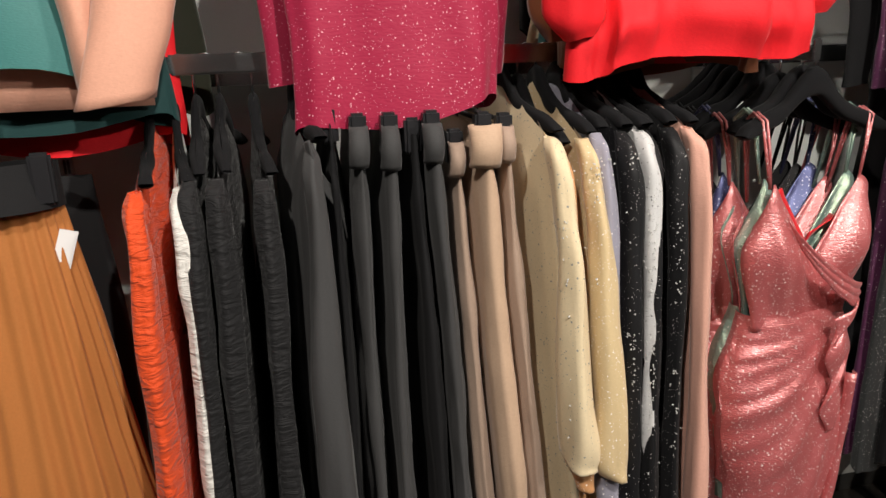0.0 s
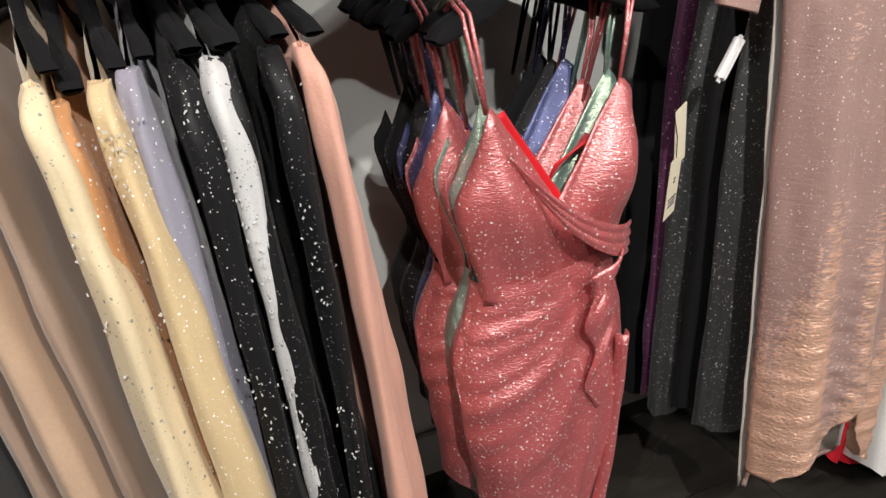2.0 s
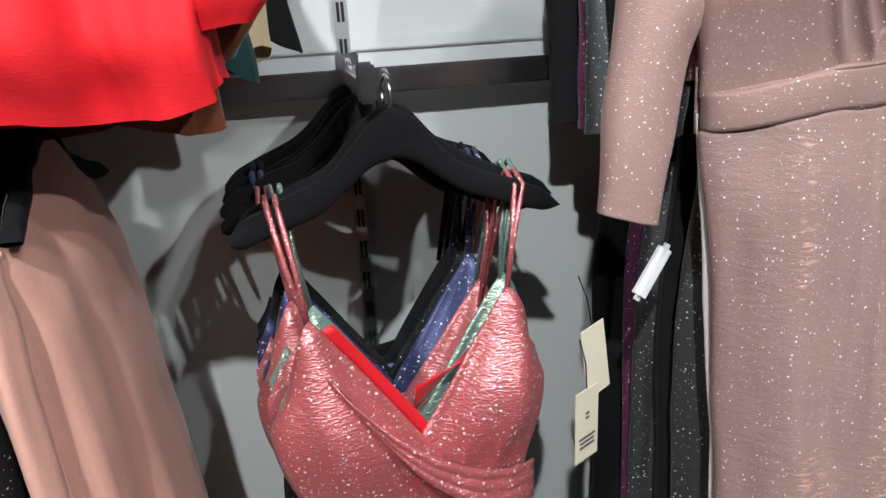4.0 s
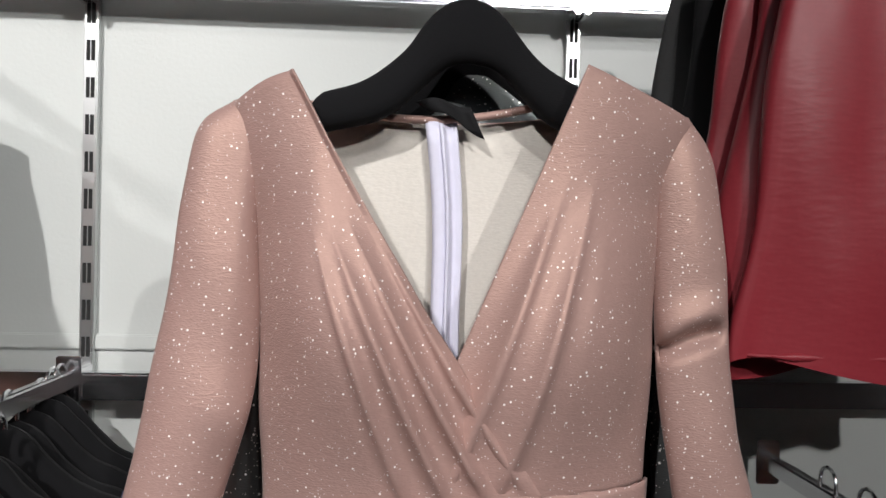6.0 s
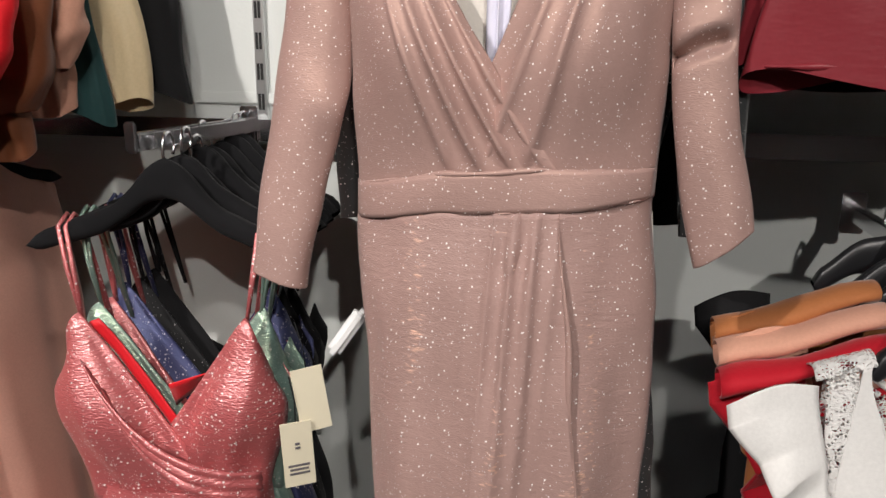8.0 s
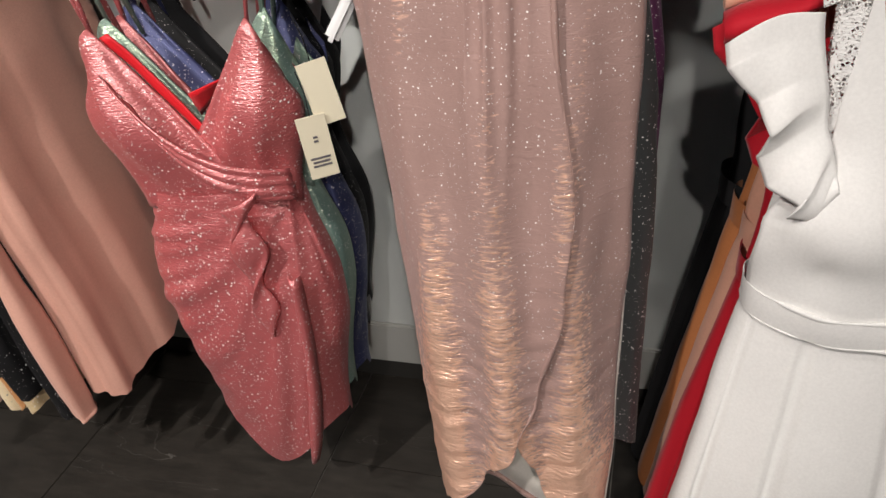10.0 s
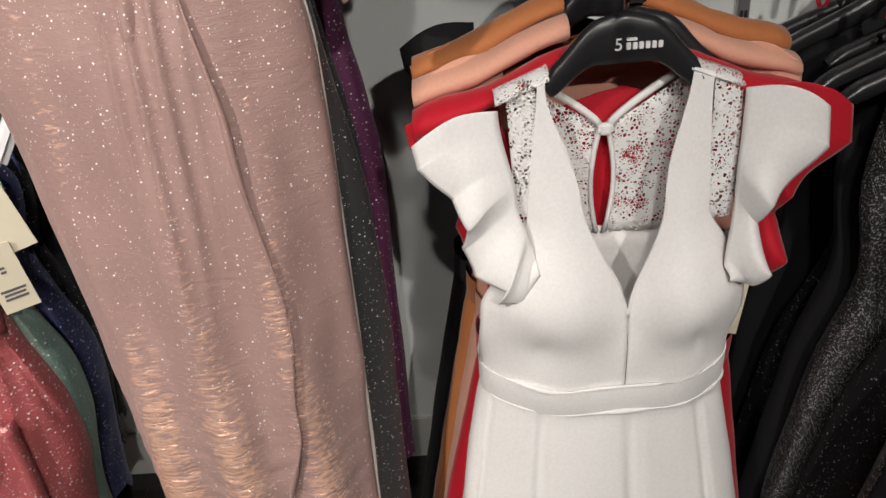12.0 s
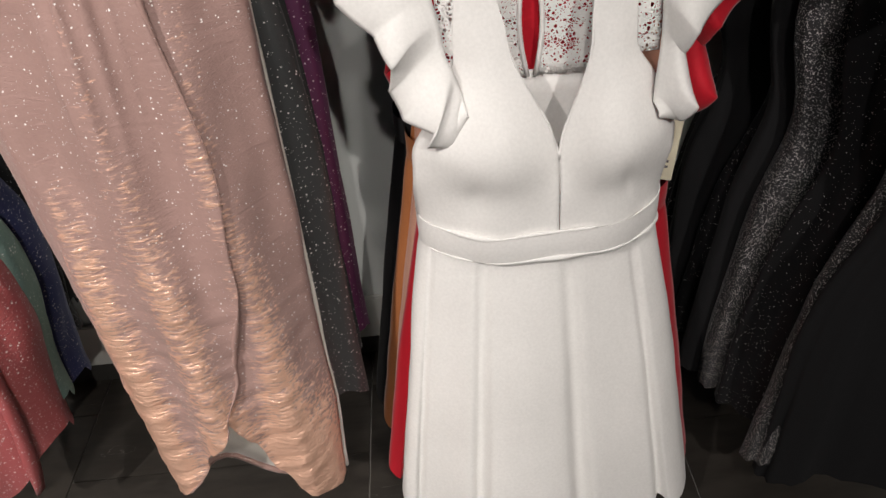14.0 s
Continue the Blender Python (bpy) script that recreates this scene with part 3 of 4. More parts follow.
# rust pleated skirt and the peach blazer over a teal top
def pleated(half_top, half_low, z0, z1, pleats, depth):
    def fn(u, v):
        a = u * 2 * math.pi
        c, s = math.cos(a), math.sin(a)
        hw = lerp(half_top, half_low, v)
        k = depth * math.sin(pleats * a) * (0.4 + 0.8 * v)
        return (hw * math.copysign(abs(c) ** 0.9, c) + k * c, (0.03 + 0.03 * v) * s + k * s, lerp(z0, z1, v))
    return fn


root = thing("pleated_skirt", pose(-0.61, -0.432, 0, 0, 0, 8), "rust-orange pleated skirt with black waistband on clips", "skirt")
part("skirt", grid(pleated(0.1, 0.19, 1.06, 0.36, 30, 0.005), 240, 12, True), M_RUST, root)
part("waistband", grid(pleated(0.102, 0.104, 1.115, 1.055, 3, 0.001), 40, 4, True), M_BLACK, root)
part("hook", pipe(arc_hook(1.12, 0.014, 0.08), 0.002), M_CHROME, root)
for cx in (-0.085, 0.085):
    part("clip", box(cx - 0.014, cx + 0.014, -0.038, -0.022, 1.06, 1.13, 0.004), M_PLASTIC, root)
root = thing("swing_tag", pose(-0.505, -0.432, 1.02, 0, 20, 20), "white card price tags hanging from the skirt", "tag")
part("card", box(-0.012, 0.012, -0.001, 0.001, -0.07, 0.0), M_WHITEPRINT, root)
root = thing("skirt", pose(-0.585, -0.332, 0, 0, 0, 4), "black skirt hanging behind the rust one", "skirt")
part("body", grid(hung(0.1, 0.13, 1.08, 0.3, 0, 0.03, 6, 0.01, 77), 40, 12, True), M_BLACK, root)

root = thing("blazer", pose(-0.545, -0.432, 0, 0, 0, 4), "pale peach open blazer hung over a teal top", "blazer")
for sx in (-1, 1):
    part("front_panel", grid(sheet(lambda v: sx * (0.155 + 0.0 * v), lambda v: sx * (0.03 + 0.055 * v), lambda u: 1.66 - 0.05 * (1 - u), lambda u: 1.2 - 0.02 * u, lambda u, v: -0.045 * math.sin(u * 2.6 + 0.2) - 0.01 * math.sin(7 * u + 3 * v)), 16, 16), M_BLAZER, root, thick=0.003)
    part("sleeve", grid(sleeve_tube([(sx * 0.16, 0.0, 1.62), (sx * 0.19, -0.01, 1.5), (sx * 0.17, -0.05, 1.33), (sx * 0.13, -0.075, 1.19)], [0.05, 0.052, 0.048, 0.046], 0.7, 0.03, 3), 20, 20, True), M_BLAZER, root, thick=0.003)
part("back_panel", grid(sheet(lambda v: -0.17, lambda v: 0.17, lambda u: 1.66, lambda u: 1.18, lambda u, v: 0.03), 8, 8), M_BLAZER, root, thick=0.003)
root = thing("satin_top", pose(-0.545, -0.402, 0, 0, 0, 4), "teal satin top under the peach blazer", "top")
part("body", grid(hung(0.12, 0.125, 1.62, 1.225, 0.03, 0.02, 4, 0.006, 31), 36, 12, True), M_TEAL, root)
for y, mat, lb, zl, dx in ((-0.352, M_DEEPTEAL, "deep teal blouse behind the blazer", 1.155, 0.01), (-0.302, M_RED, "orange-red blouse behind the teal ones", 1.12, 0.02), (-0.232, M_OLIVE, "dark olive blouse against the wall", 1.16, 0.05)):
    root = thing("blouse", pose(-0.535 + dx, y, 0, 0, 0, 2), lb, "blouse", "tops on the blazer arm")
    part("body", grid(hung(0.16, 0.17, 1.64, zl, 0.05, 0.022, 5, 0.008, int(-y * 100)), 40, 14, True), mat, root)
    add_hanger(root, M_VELVET, half=0.17, neck=1.66, drop=0.05, thick=0.007, hook=0.06)

# raspberry top
root = thing("knit_top", pose(-0.04, -0.432, 0, 0, 0, 0), "raspberry lurex knit top hanging face-out", "top")
def rasp(u, v):
    p = hung(0.155, 0.152, 1.66, 1.15, 0.06, 0.03, 4, 0.012, 12)(u, v)
    return (p[0], p[1], p[2] + 0.12 * p[0] * v)
part("body", grid(rasp, 80, 36, True), M_BURG, root)
for sx in (-1, 1):
    part("sleeve", grid(sleeve_tube([(sx * 0.14, 0.01, 1.6), (sx * 0.165, 0.03, 1.5), (sx * 0.16, 0.05, 1.34), (sx * 0.15, 0.06, 1.2)], [0.03, 0.035, 0.03, 0.028], 0.6, 0.04, 5), 16, 16, True), M_BURG, root)
add_hanger(root, M_VELVET, half=0.17, neck=1.68, drop=0.06, thick=0.007, hook=0.06)


# red ruffled top and the tops behind it
def blouse(x, y, mat, label, half, z_low, seed, puffs=True, hem_up=0.0):
    root = thing("blouse", pose(x - 0.03, y, 0), label, "blouse", "tops on the red arm")
    def fn(u, v):
        p = hung(half * 0.75, half * 0.95, 1.64, z_low, 0.07, 0.04, 7, 0.014, seed)(u, v)
        puff = 1 + 0.35 * math.exp(-((v - 0.86) / 0.09) ** 2)
        return (p[0], p[1] * puff, p[2] + hem_up * p[0] * v)
    if not puffs:
        fn = hung(half * 0.8, half, 1.64, z_low, 0.07, 0.03, 5, 0.01, seed)
    part("body", grid(fn, 80, 44, True), mat, root, wrinkle=3.0 if puffs else 1.0)
    for sx in (-1, 1) if puffs else ():
        zc = z_low + 0.05 + hem_up * sx * half
        part("sleeve", grid(sleeve_tube([(sx * half * 0.7, 0.0, 1.58), (sx * half * 0.92, 0.0, 1.48), (sx * half, -0.01, 1.38), (sx * half * 0.99, -0.015, zc + 0.04), (sx * half * 0.95, -0.015, zc)], [0.035, 0.042, 0.045, 0.042, 0.022], 0.75, 0.08, seed), 20, 26, True), mat, root)
    add_hanger(root, M_VELVET, half=half * 0.75, neck=1.66, drop=0.07, thick=0.007, hook=0.055)


blouse(0.44, -0.472, M_RED, "bright red ruffled blouse hanging face-out", 0.2, 1.215, 21, hem_up=0.07)
blouse(0.43, -0.382, M_BROWN, "chestnut brown blouse with gathered cuff", 0.18, 1.2, 22)
blouse(0.44, -0.322, M_BLAZER, "peach blouse behind the brown one", 0.175, 1.25, 23)
blouse(0.45, -0.262, M_DEEPTEAL, "deep teal blouse in the stack", 0.18, 1.235, 24, puffs=False)
blouse(0.465, -0.195, M_CREAMPLAIN, "cream satin blouse in the stack", 0.185, 1.25, 25, puffs=False)
blouse(0.48, -0.13, M_BLACK, "black blouse against the wall", 0.2, 1.262, 26, puffs=False)


# ---- pink strappy dresses on the low arm ----
def slip_dress(m, mat, label, detail=True, straps=True, lining=None, seed=0, z_low=0.17, neck=1.205, strap_top=1.11):
    root = thing("strappy_dress", m, label, "dress", "strappy glitter dresses")
    add_hanger(root, M_VELVET, half=0.176, neck=neck, drop=0.066, thick=0.013, hook=0.02, arms=0.03)
    rnd = random.Random(seed)
    def left(v):
        return ramp(v, (0, -0.138), (0.07, -0.16), (0.3, -0.118), (0.55, -0.155), (1, -0.125))
    def right(v):
        return ramp(v, (0, 0.138), (0.07, 0.16), (0.3, 0.128), (0.55, 0.16), (1, 0.12))
    top, waist = 1.0, 0.755
    # skirt: closed tube, slanting tulip hem
    def skirt(u, v):
        a = u * 2 * math.pi
        c, s = math.cos(a), math.sin(a)
        w = 0.3 + 0.7 * v
        x = lerp(left(w), right(w), 0.5 + 0.5 * math.copysign(abs(c) ** 0.85, c))
        zq = lerp(waist, z_low, v)
        th = math.atan2(zq - 0.76, x - 0.11)
        drape = 0.007 * math.sin(13 * th + seed) * (1 if s < 0 else 0.15) * ramp(v, (0, 0.3), (0.25, 1), (1, 0.7)) + 0.005 * math.sin(31 * th + 4 * v) * (1 if s < 0 else 0)
        y = (0.05 + 0.03 * math.sin(v * 2.4)) * s - abs(drape) * 0.9
        low = z_low + (0.1 * ramp(x, (-0.02, 0), (0.12, 1)) if s < 0 else 0.08) + 0.14 * ramp(-x, (-0.02, 0), (0.14, 1))
        return (x + drape * 0.3, y, lerp(waist + 0.02 * x, low, v))
    part("skirt", grid(skirt, 110, 60, True), mat, root)
    # bodice back, and two crossing front panels
    part("back_panel", grid(sheet(lambda v: left(0.3 * v), lambda v: right(0.3 * v), lambda u: 0.95 - 0.11 * math.sin(u * math.pi) ** 0.7, lambda u: waist, lambda u, v: 0.04 * math.sin(u * math.pi) ** 0.5), 16, 10), mat, root, thick=0.002)
    def cup(side):
        def fn(u, v):
            outer = left(0.3 * v) if side < 0 else right(0.3 * v)
            reach = 0.085 if side < 0 else -0.055
            inner = lerp(side * 0.11, reach, v ** 0.95)
            x = lerp(outer, inner, u)
            zt = top + 0.004 - 0.075 * (1 - u) ** 2
            zb = waist - 0.03 + (0.035 if side > 0 else 0.0) * u
            bust = 0.035 * math.exp(-((v - 0.42) / 0.3) ** 2) * math.sin(min(u * 1.15, 1) * math.pi) ** 0.8
            fold = 0.004 * math.sin(16 * u + 9 * v * u + seed) * v
            return (x, -0.035 * math.sin((0.12 + 0.6 * u) * math.pi) ** 0.6 - bust + fold - (0.007 if side < 0 else 0.0), lerp(zt, zb, v))
        return fn
    part("bodice_panel", grid(cup(1), 18, 18), mat, root, thick=0.003)
    part("bodice_panel", grid(cup(-1), 18, 18), mat, root, thick=0.003)
    if detail:
        # wrapped sash rising to the left shoulder side, a gathered ruffle and the slit edge
        part("sash", grid(lambda u, v: (lerp(-0.1 + 0.03 * v, 0.13, u), -0.034 - 0.056 * math.sin(u * 2.7 + 0.35) ** 0.6 - 0.0035 * math.sin(v * math.pi * 3 + u) ** 2 * (0.4 + u), lerp(lerp(0.95, 0.795, u ** 0.8), lerp(0.905, 0.745, u ** 0.75), v) - 0.02 * math.sin(u * math.pi)), 24, 12), mat, root, thick=0.003)
        part("ruffle", grid(lambda u, v: (0.05 + 0.05 * (u - 0.5) * (1 - 0.5 * v) + 0.01 * math.sin(14 * v + 2 * u), -0.083 - 0.012 * abs(math.sin(11 * v + 2 * u)) * math.sin(u * math.pi), 0.745 - 0.24 * v + 0.03 * u), 10, 40), mat, root, thick=0.003)
        part("slit_edge", grid(lambda u, v: (0.095 + 0.02 * u - 0.05 * v * v, -0.072 - 0.016 * u * (1 - u) * 4, lerp(0.62, z_low + 0.02, v)), 4, 20), mat, root, thick=0.003)
    if lining:
        part("neck_lining", grid(lambda u, v: tuple(Vector(cup(-1)(1, 0.05 + 0.72 * u)) + Vector((0.014 * v - 0.002, 0.006, 0.006 * v))), 24, 3), lining, root, "bright red lining edge", thick=0.002)
        part("neck_lining", grid(lambda u, v: (lerp(0.0, 0.07, u), -0.03 + 0.02 * v, lerp(0.905 - 0.04 * v, 0.93, u)), 6, 4), lining, root, thick=0.002)
    if straps:
        for sx, tx in ((-1, -0.136), (-1, -0.126), (1, 0.136), (1, 0.126)):
            jig = 0.006 * rnd.uniform(-1, 1)
            part("strap", pipe([(sx * 0.11 + jig * 0.3, -0.03, 0.995), ((sx * 0.11 + tx) / 2 + jig, -0.028, 1.06), (tx, -0.022, strap_top + 0.005), (tx, 0.0, strap_top + 0.018), (tx, 0.02, strap_top), (sx * 0.1, 0.03, 0.96)], 0.003, 6), mat, root)
    return root


slip_dress(pose(0.716, -0.352, -0.012, 0, 1, 9), M_PINK, "coral-pink glitter wrap dress with thin straps, hanging face-out", lining=M_RED_LINING, seed=3)
slip_dress(pose(0.72, -0.316, -0.008, 0, 1, 10), M_SEAGREEN, "sea-green glitter wrap dress behind the pink one", detail=False, seed=4, z_low=0.2)
slip_dress(pose(0.684, -0.27, -0.022, 0, 2, 3), M_PINK, "second coral-pink glitter dress, half hidden", detail=False, seed=5, z_low=0.22)
slip_dress(pose(0.716, -0.228, -0.006, 0, 0, 7), M_NAVY, "navy glitter dress in the stack", detail=False, seed=6)
slip_dress(pose(0.714, -0.19, -0.012, 0, 0, 4), M_BLACKSPARK, "black sequin strappy dress in the stack", detail=False, seed=7, z_low=0.25)
slip_dress(pose(0.712, -0.152, -0.008, 0, 0, 2), M_BLACK, "black strappy dress against the wall", detail=False, seed=8, z_low=0.28)
for hx, hy in ((0.712, -0.122), (0.71, -0.096)):
    hanger(pose(hx, hy, 1.205), drop=0.066, half=0.175, hook=0.02, thick=0.012)


def swing_tag(m, lines, length=0.1):
    root = thing("swing_tag", m, "cream card price tag on a thread", "tag", "price tags")
    card = part("card", box(-0.02, 0.02, -0.0008, 0.0008, -length, 0.0, 0.0003), M_TAG, root)
    part("thread", pipe([(0, 0, -0.006), (0.002, 0.004, 0.03), (-0.002, 0.01, 0.06)], 0.0008, 5), M_BLACK, root)
    for z, w in lines:
        part("print_bar", box(-w, w, -0.0016, -0.0008, z - 0.003, z), M_INK, card)


swing_tag(pose(0.937, -0.385, 0.94, 0, -8, 30), [], 0.088)
swing_tag(pose(0.926, -0.398, 0.87, 4, -3, 30), [(-0.03, 0.003), (-0.036, 0.003), (-0.062, 0.014), (-0.068, 0.012), (-0.074, 0.013)], 0.095)


# ---- rose-gold wrap dress on the high arm ----
def wrap_dress(m):
    root = thing("wrap_dress", m, "rose-gold glitter wrap dress with three-quarter sleeves, hanging face-out", "dress")
    add_hanger(root, M_VELVET, half=0.128, neck=1.606, drop=0.038, thick=0.012, hump=0.05, hook=0.05, arms=0.034)
    # body edges
    def left(z):
        return ramp(-z, (-1.508, -0.187), (-1.4, -0.168), (-1.29, -0.162), (-1.19, -0.158), (-1.0, -0.146), (-0.79, -0.135), (-0.5, -0.13), (-0.25, -0.118))
    def right(z):
        return ramp(-z, (-1.506, 0.186), (-1.43, 0.162), (-1.33, 0.157), (-1.19, 0.151), (-1.05, 0.162), (-0.8, 0.158), (-0.45, 0.146), (-0.2, 0.134))
    def round_y(x, z, amount=0.05):
        l, r = left(z), right(z)
        k = max(0.0, min(1.0, (x - l) / (r - l)))
        return -amount * math.sin(k * math.pi) ** 0.55
    def band_top(x):
        return ramp(x, (-0.16, 1.191), (-0.04, 1.21), (0.06, 1.217), (0.16, 1.217))
    def band_low(x):
        return ramp(x, (-0.16, 1.154), (-0.04, 1.171), (0.06, 1.176), (0.16, 1.188))
    def crease(k):
        """A gathered fold: a broad round back and a narrow valley."""
        return 1 - 2.2 * abs(math.sin(k)) ** 0.55 + 1.1
    # front panels: the under one first, the other crossing above it
    def over(u, v):
        zo, zi = lerp(1.508, 1.186, v), lerp(1.532, 1.212, v)
        inner = lerp(-0.137, 0.06, v) - 0.006 * math.sin(v * math.pi)
        z = lerp(zo, zi, u) + 0.004 * math.sin(u * math.pi) * (1 - v)
        x = lerp(left(zo), inner, u)
        fan = ramp(u, (0.42, 0), (0.62, 1), (0.94, 1), (1, 0.5)) * ramp(v, (0.3, 0), (0.74, 1), (0.9, 0.9), (1, 0.0))
        fold = 0.0075 * crease(math.pi * 4.2 * (u - 0.42) / 0.58 + 0.5) * fan
        soft = 0.004 * math.sin(5 * u + 4 * v) * math.sin(v * math.pi)
        bust = 0.034 * math.exp(-((v - 0.58) / 0.27) ** 2) * math.sin(u * math.pi)
        roll = 0.004 * ramp(u, (0.93, 0), (1, 1))
        return (x, round_y(x, z) - 0.006 - bust - fold + soft - roll, z)
    def under(u, v):
        zi, zo = lerp(1.543, 1.205, v), lerp(1.506, 1.212, v)
        inner = lerp(0.088, -0.055, v)
        z = lerp(zi, zo, u)
        x = lerp(inner, right(zo), u)
        fan = ramp(u, (0.04, 0.4), (0.14, 1), (0.34, 0.9), (0.6, 0)) * ramp(v, (0.2, 0), (0.6, 1), (0.9, 0.8), (1, 0))
        fold = 0.006 * crease(math.pi * 3.0 * u / 0.6 + 0.3) * fan
        bust = 0.034 * math.exp(-((v - 0.6) / 0.28) ** 2) * math.sin(u * math.pi)
        return (x, round_y(x, z) - bust - fold, z)
    part("front_panel", grid(under, 64, 60), M_MAUVE, root, thick=0.002, wrinkle=0.4)
    part("front_panel", grid(over, 90, 60), M_MAUVE, root, thick=0.002, wrinkle=0.4)
    # back with pale lining and zip
    part("back_lining", grid(sheet(lambda v: -0.145, lambda v: 0.155, lambda u: 1.516 + 0.012 * u - 0.016 * math.sin(u * math.pi), lambda u: 1.2, lambda u, v: 0.022 + 0.01 * math.sin(u * math.pi)), 12, 12), M_BACKLINING, root, "ivory lining of the back", thick=0.002)
    part("back_panel", grid(sheet(lambda v: lerp(-0.148, left(1.2), v), lambda v: lerp(0.158, right(1.2), v), lambda u: 1.518 + 0.012 * u - 0.016 * math.sin(u * math.pi), lambda u: 1.2, lambda u, v: 0.028 + 0.012 * math.sin(u * math.pi)), 12, 12), M_MAUVE, root, thick=0.002)
    part("neck_binding", pipe([(lerp(-0.14, 0.1, k / 12), 0.018, 1.518 + 0.014 * k / 12 - 0.018 * math.sin(k / 12 * math.pi)) for k in range(13)], 0.0035, 6), M_MAUVE, root)
    zip_tape = part("zip", grid(sheet(lambda v: -0.034 + 0.016 * v + 0.003 * math.sin(6 * v), lambda v: -0.008 + 0.012 * v + 0.003 * math.sin(6 * v), lambda u: 1.505, lambda u: 1.24, lambda u, v: 0.018 - 0.003 * math.sin(u * math.pi * 2)), 8, 14), M_ZIP, root, "pale lilac zip tape", thick=0.002)
    part("zip_teeth", pipe([(-0.021 + 0.014 * k / 8 + 0.003 * math.sin(6 * k / 8), 0.0135, lerp(1.503, 1.24, k / 8)) for k in range(9)], 0.0016, 6), M_ZIP, zip_tape)
    part("label", grid(lambda u, v: (-0.042 + 0.045 * u + 0.012 * v, 0.01 - 0.005 * math.sin(u * 6), 1.52 - 0.02 * v * (0.4 + 0.9 * u) + 0.003 * math.sin(5 * u)), 10, 4), M_BLACK, root, "black satin label", thick=0.001)
    # set-in waistband with its two fine seams
    def band(u, v):
        x = lerp(left(1.19), right(1.19), u)
        z = lerp(band_top(x), band_low(x), v)
        return (x, round_y(x, z, 0.06) - 0.0105 - 0.001 * math.sin(v * math.pi) + 0.0012 * math.sin(31 * x + 2 * v), z)
    part("waistband", grid(band, 60, 8), M_MAUVE, root, thick=0.002, wrinkle=0.25)
    for v in (0.0, 1.0):
        part("seam", pipe([Vector(band(k / 40, v)) + Vector((0, 0.0005, 0)) for k in range(41)], 0.0013, 6), M_MAUVE, root)
    part("waistband_back", grid(sheet(lambda v: left(1.19), lambda v: right(1.19), lambda u: 1.215, lambda u: 1.15, lambda u, v: 0.03 * math.sin(u * math.pi)), 16, 4), M_MAUVE, root, thick=0.002)
    # skirt: back tube and two overlapping front panels with a rounded slit
    def skirt_y(x, z, u, v):
        gather = math.exp(-((x - 0.028 + 0.05 * v) / 0.034) ** 2) * ramp(v, (0, 0.5), (0.05, 1), (0.16, 0.75), (0.45, 0))
        f = -0.006 * crease((x + 0.04 * v) * 150) * gather
        f -= 0.011 * math.cos((x + 0.004 - 0.02 * v) * 70) * ramp(v, (0.05, 0), (0.4, 0.8), (1, 1.0))
        crush = (0.0012 * math.sin(150 * z + 22 * x + 3 * math.sin(34 * x)) + 0.0008 * math.sin(240 * z - 40 * x)) * ramp(v, (0.4, 0), (0.8, 1))
        return round_y(x, z, 0.06 + 0.02 * v) + f + crush - 0.05 * v - 0.0085
    def front_l(u, v):
        e = ramp(v, (0, 0.062), (0.17, 0.08), (0.4, 0.1), (0.55, 0.088), (0.72, 0.05), (0.8, 0.024), (0.9, -0.03), (1, -0.1))
        z = lerp(band_low(0), 0.285, v)
        x = lerp(left(z), e, u)
        zz = z + (band_low(x) - band_low(0)) * (1 - v)
        return (x, skirt_y(x, zz, u, v) - 0.007 * ramp(v, (0, 0), (0.1, 1)), zz)
    def front_r(u, v):
        s0 = ramp(v, (0, 0.0), (0.6, 0.0), (0.74, 0.02), (0.86, 0.05), (0.94, 0.08), (1, 0.128))
        z = lerp(band_low(0), 0.235, v)
        x = lerp(s0, right(z), u)
        zz = z + (band_low(x) - band_low(0)) * (1 - v)
        return (x, skirt_y(x, zz, u, v), zz)
    part("skirt_panel", grid(front_r, 50, 150), M_MAUVEGLEAM, root, thick=0.002)
    part("skirt_panel", grid(front_l, 90, 150), M_MAUVEGLEAM, root, thick=0.002)
    part("skirt_seam", pipe([Vector(front_l(1, k / 60)) + Vector((0, -0.001, 0)) for k in range(61)], 0.002, 6), M_MAUVE, root)
    part("skirt_back", grid(sheet(lambda v: left(lerp(1.16, 0.25, v)), lambda v: right(lerp(1.16, 0.25, v)), lambda u: 1.17, lambda u: 0.235 + 0.03 * math.sin(u * 6), lambda u, v: 0.02 * math.sin(u * math.pi) - 0.045 * v + 0.01 * math.sin(9 * u) * v), 24, 24), M_BACKLINING, root, "pale lining of the skirt back", thick=0.003)
    part("hem", pipe([(lerp(-0.11, 0.12, k / 12), 0.02 * math.sin(k / 12 * math.pi) - 0.049 + 0.01 * math.sin(9 * k / 12), 0.238 + 0.03 * math.sin(k / 2)) for k in range(13)], 0.005, 6), M_MAUVE, root)
    # sleeves, set in at the shoulder; one is creased at the elbow
    for pts, rad, side in (([(-0.176, 0.0, 1.512), (-0.192, -0.006, 1.482), (-0.198, -0.012, 1.38), (-0.206, -0.018, 1.28), (-0.222, -0.024, 1.21), (-0.236, -0.03, 1.14), (-0.243, -0.034, 1.08)], [0.012, 0.024, 0.033, 0.039, 0.036, 0.032, 0.03], -1),
                           ([(0.172, 0.0, 1.512), (0.18, -0.006, 1.48), (0.184, -0.01, 1.42), (0.187, -0.012, 1.34), (0.193, -0.014, 1.28), (0.205, -0.016, 1.21), (0.221, -0.02, 1.14)], [0.012, 0.02, 0.026, 0.029, 0.028, 0.028, 0.024], 1)):
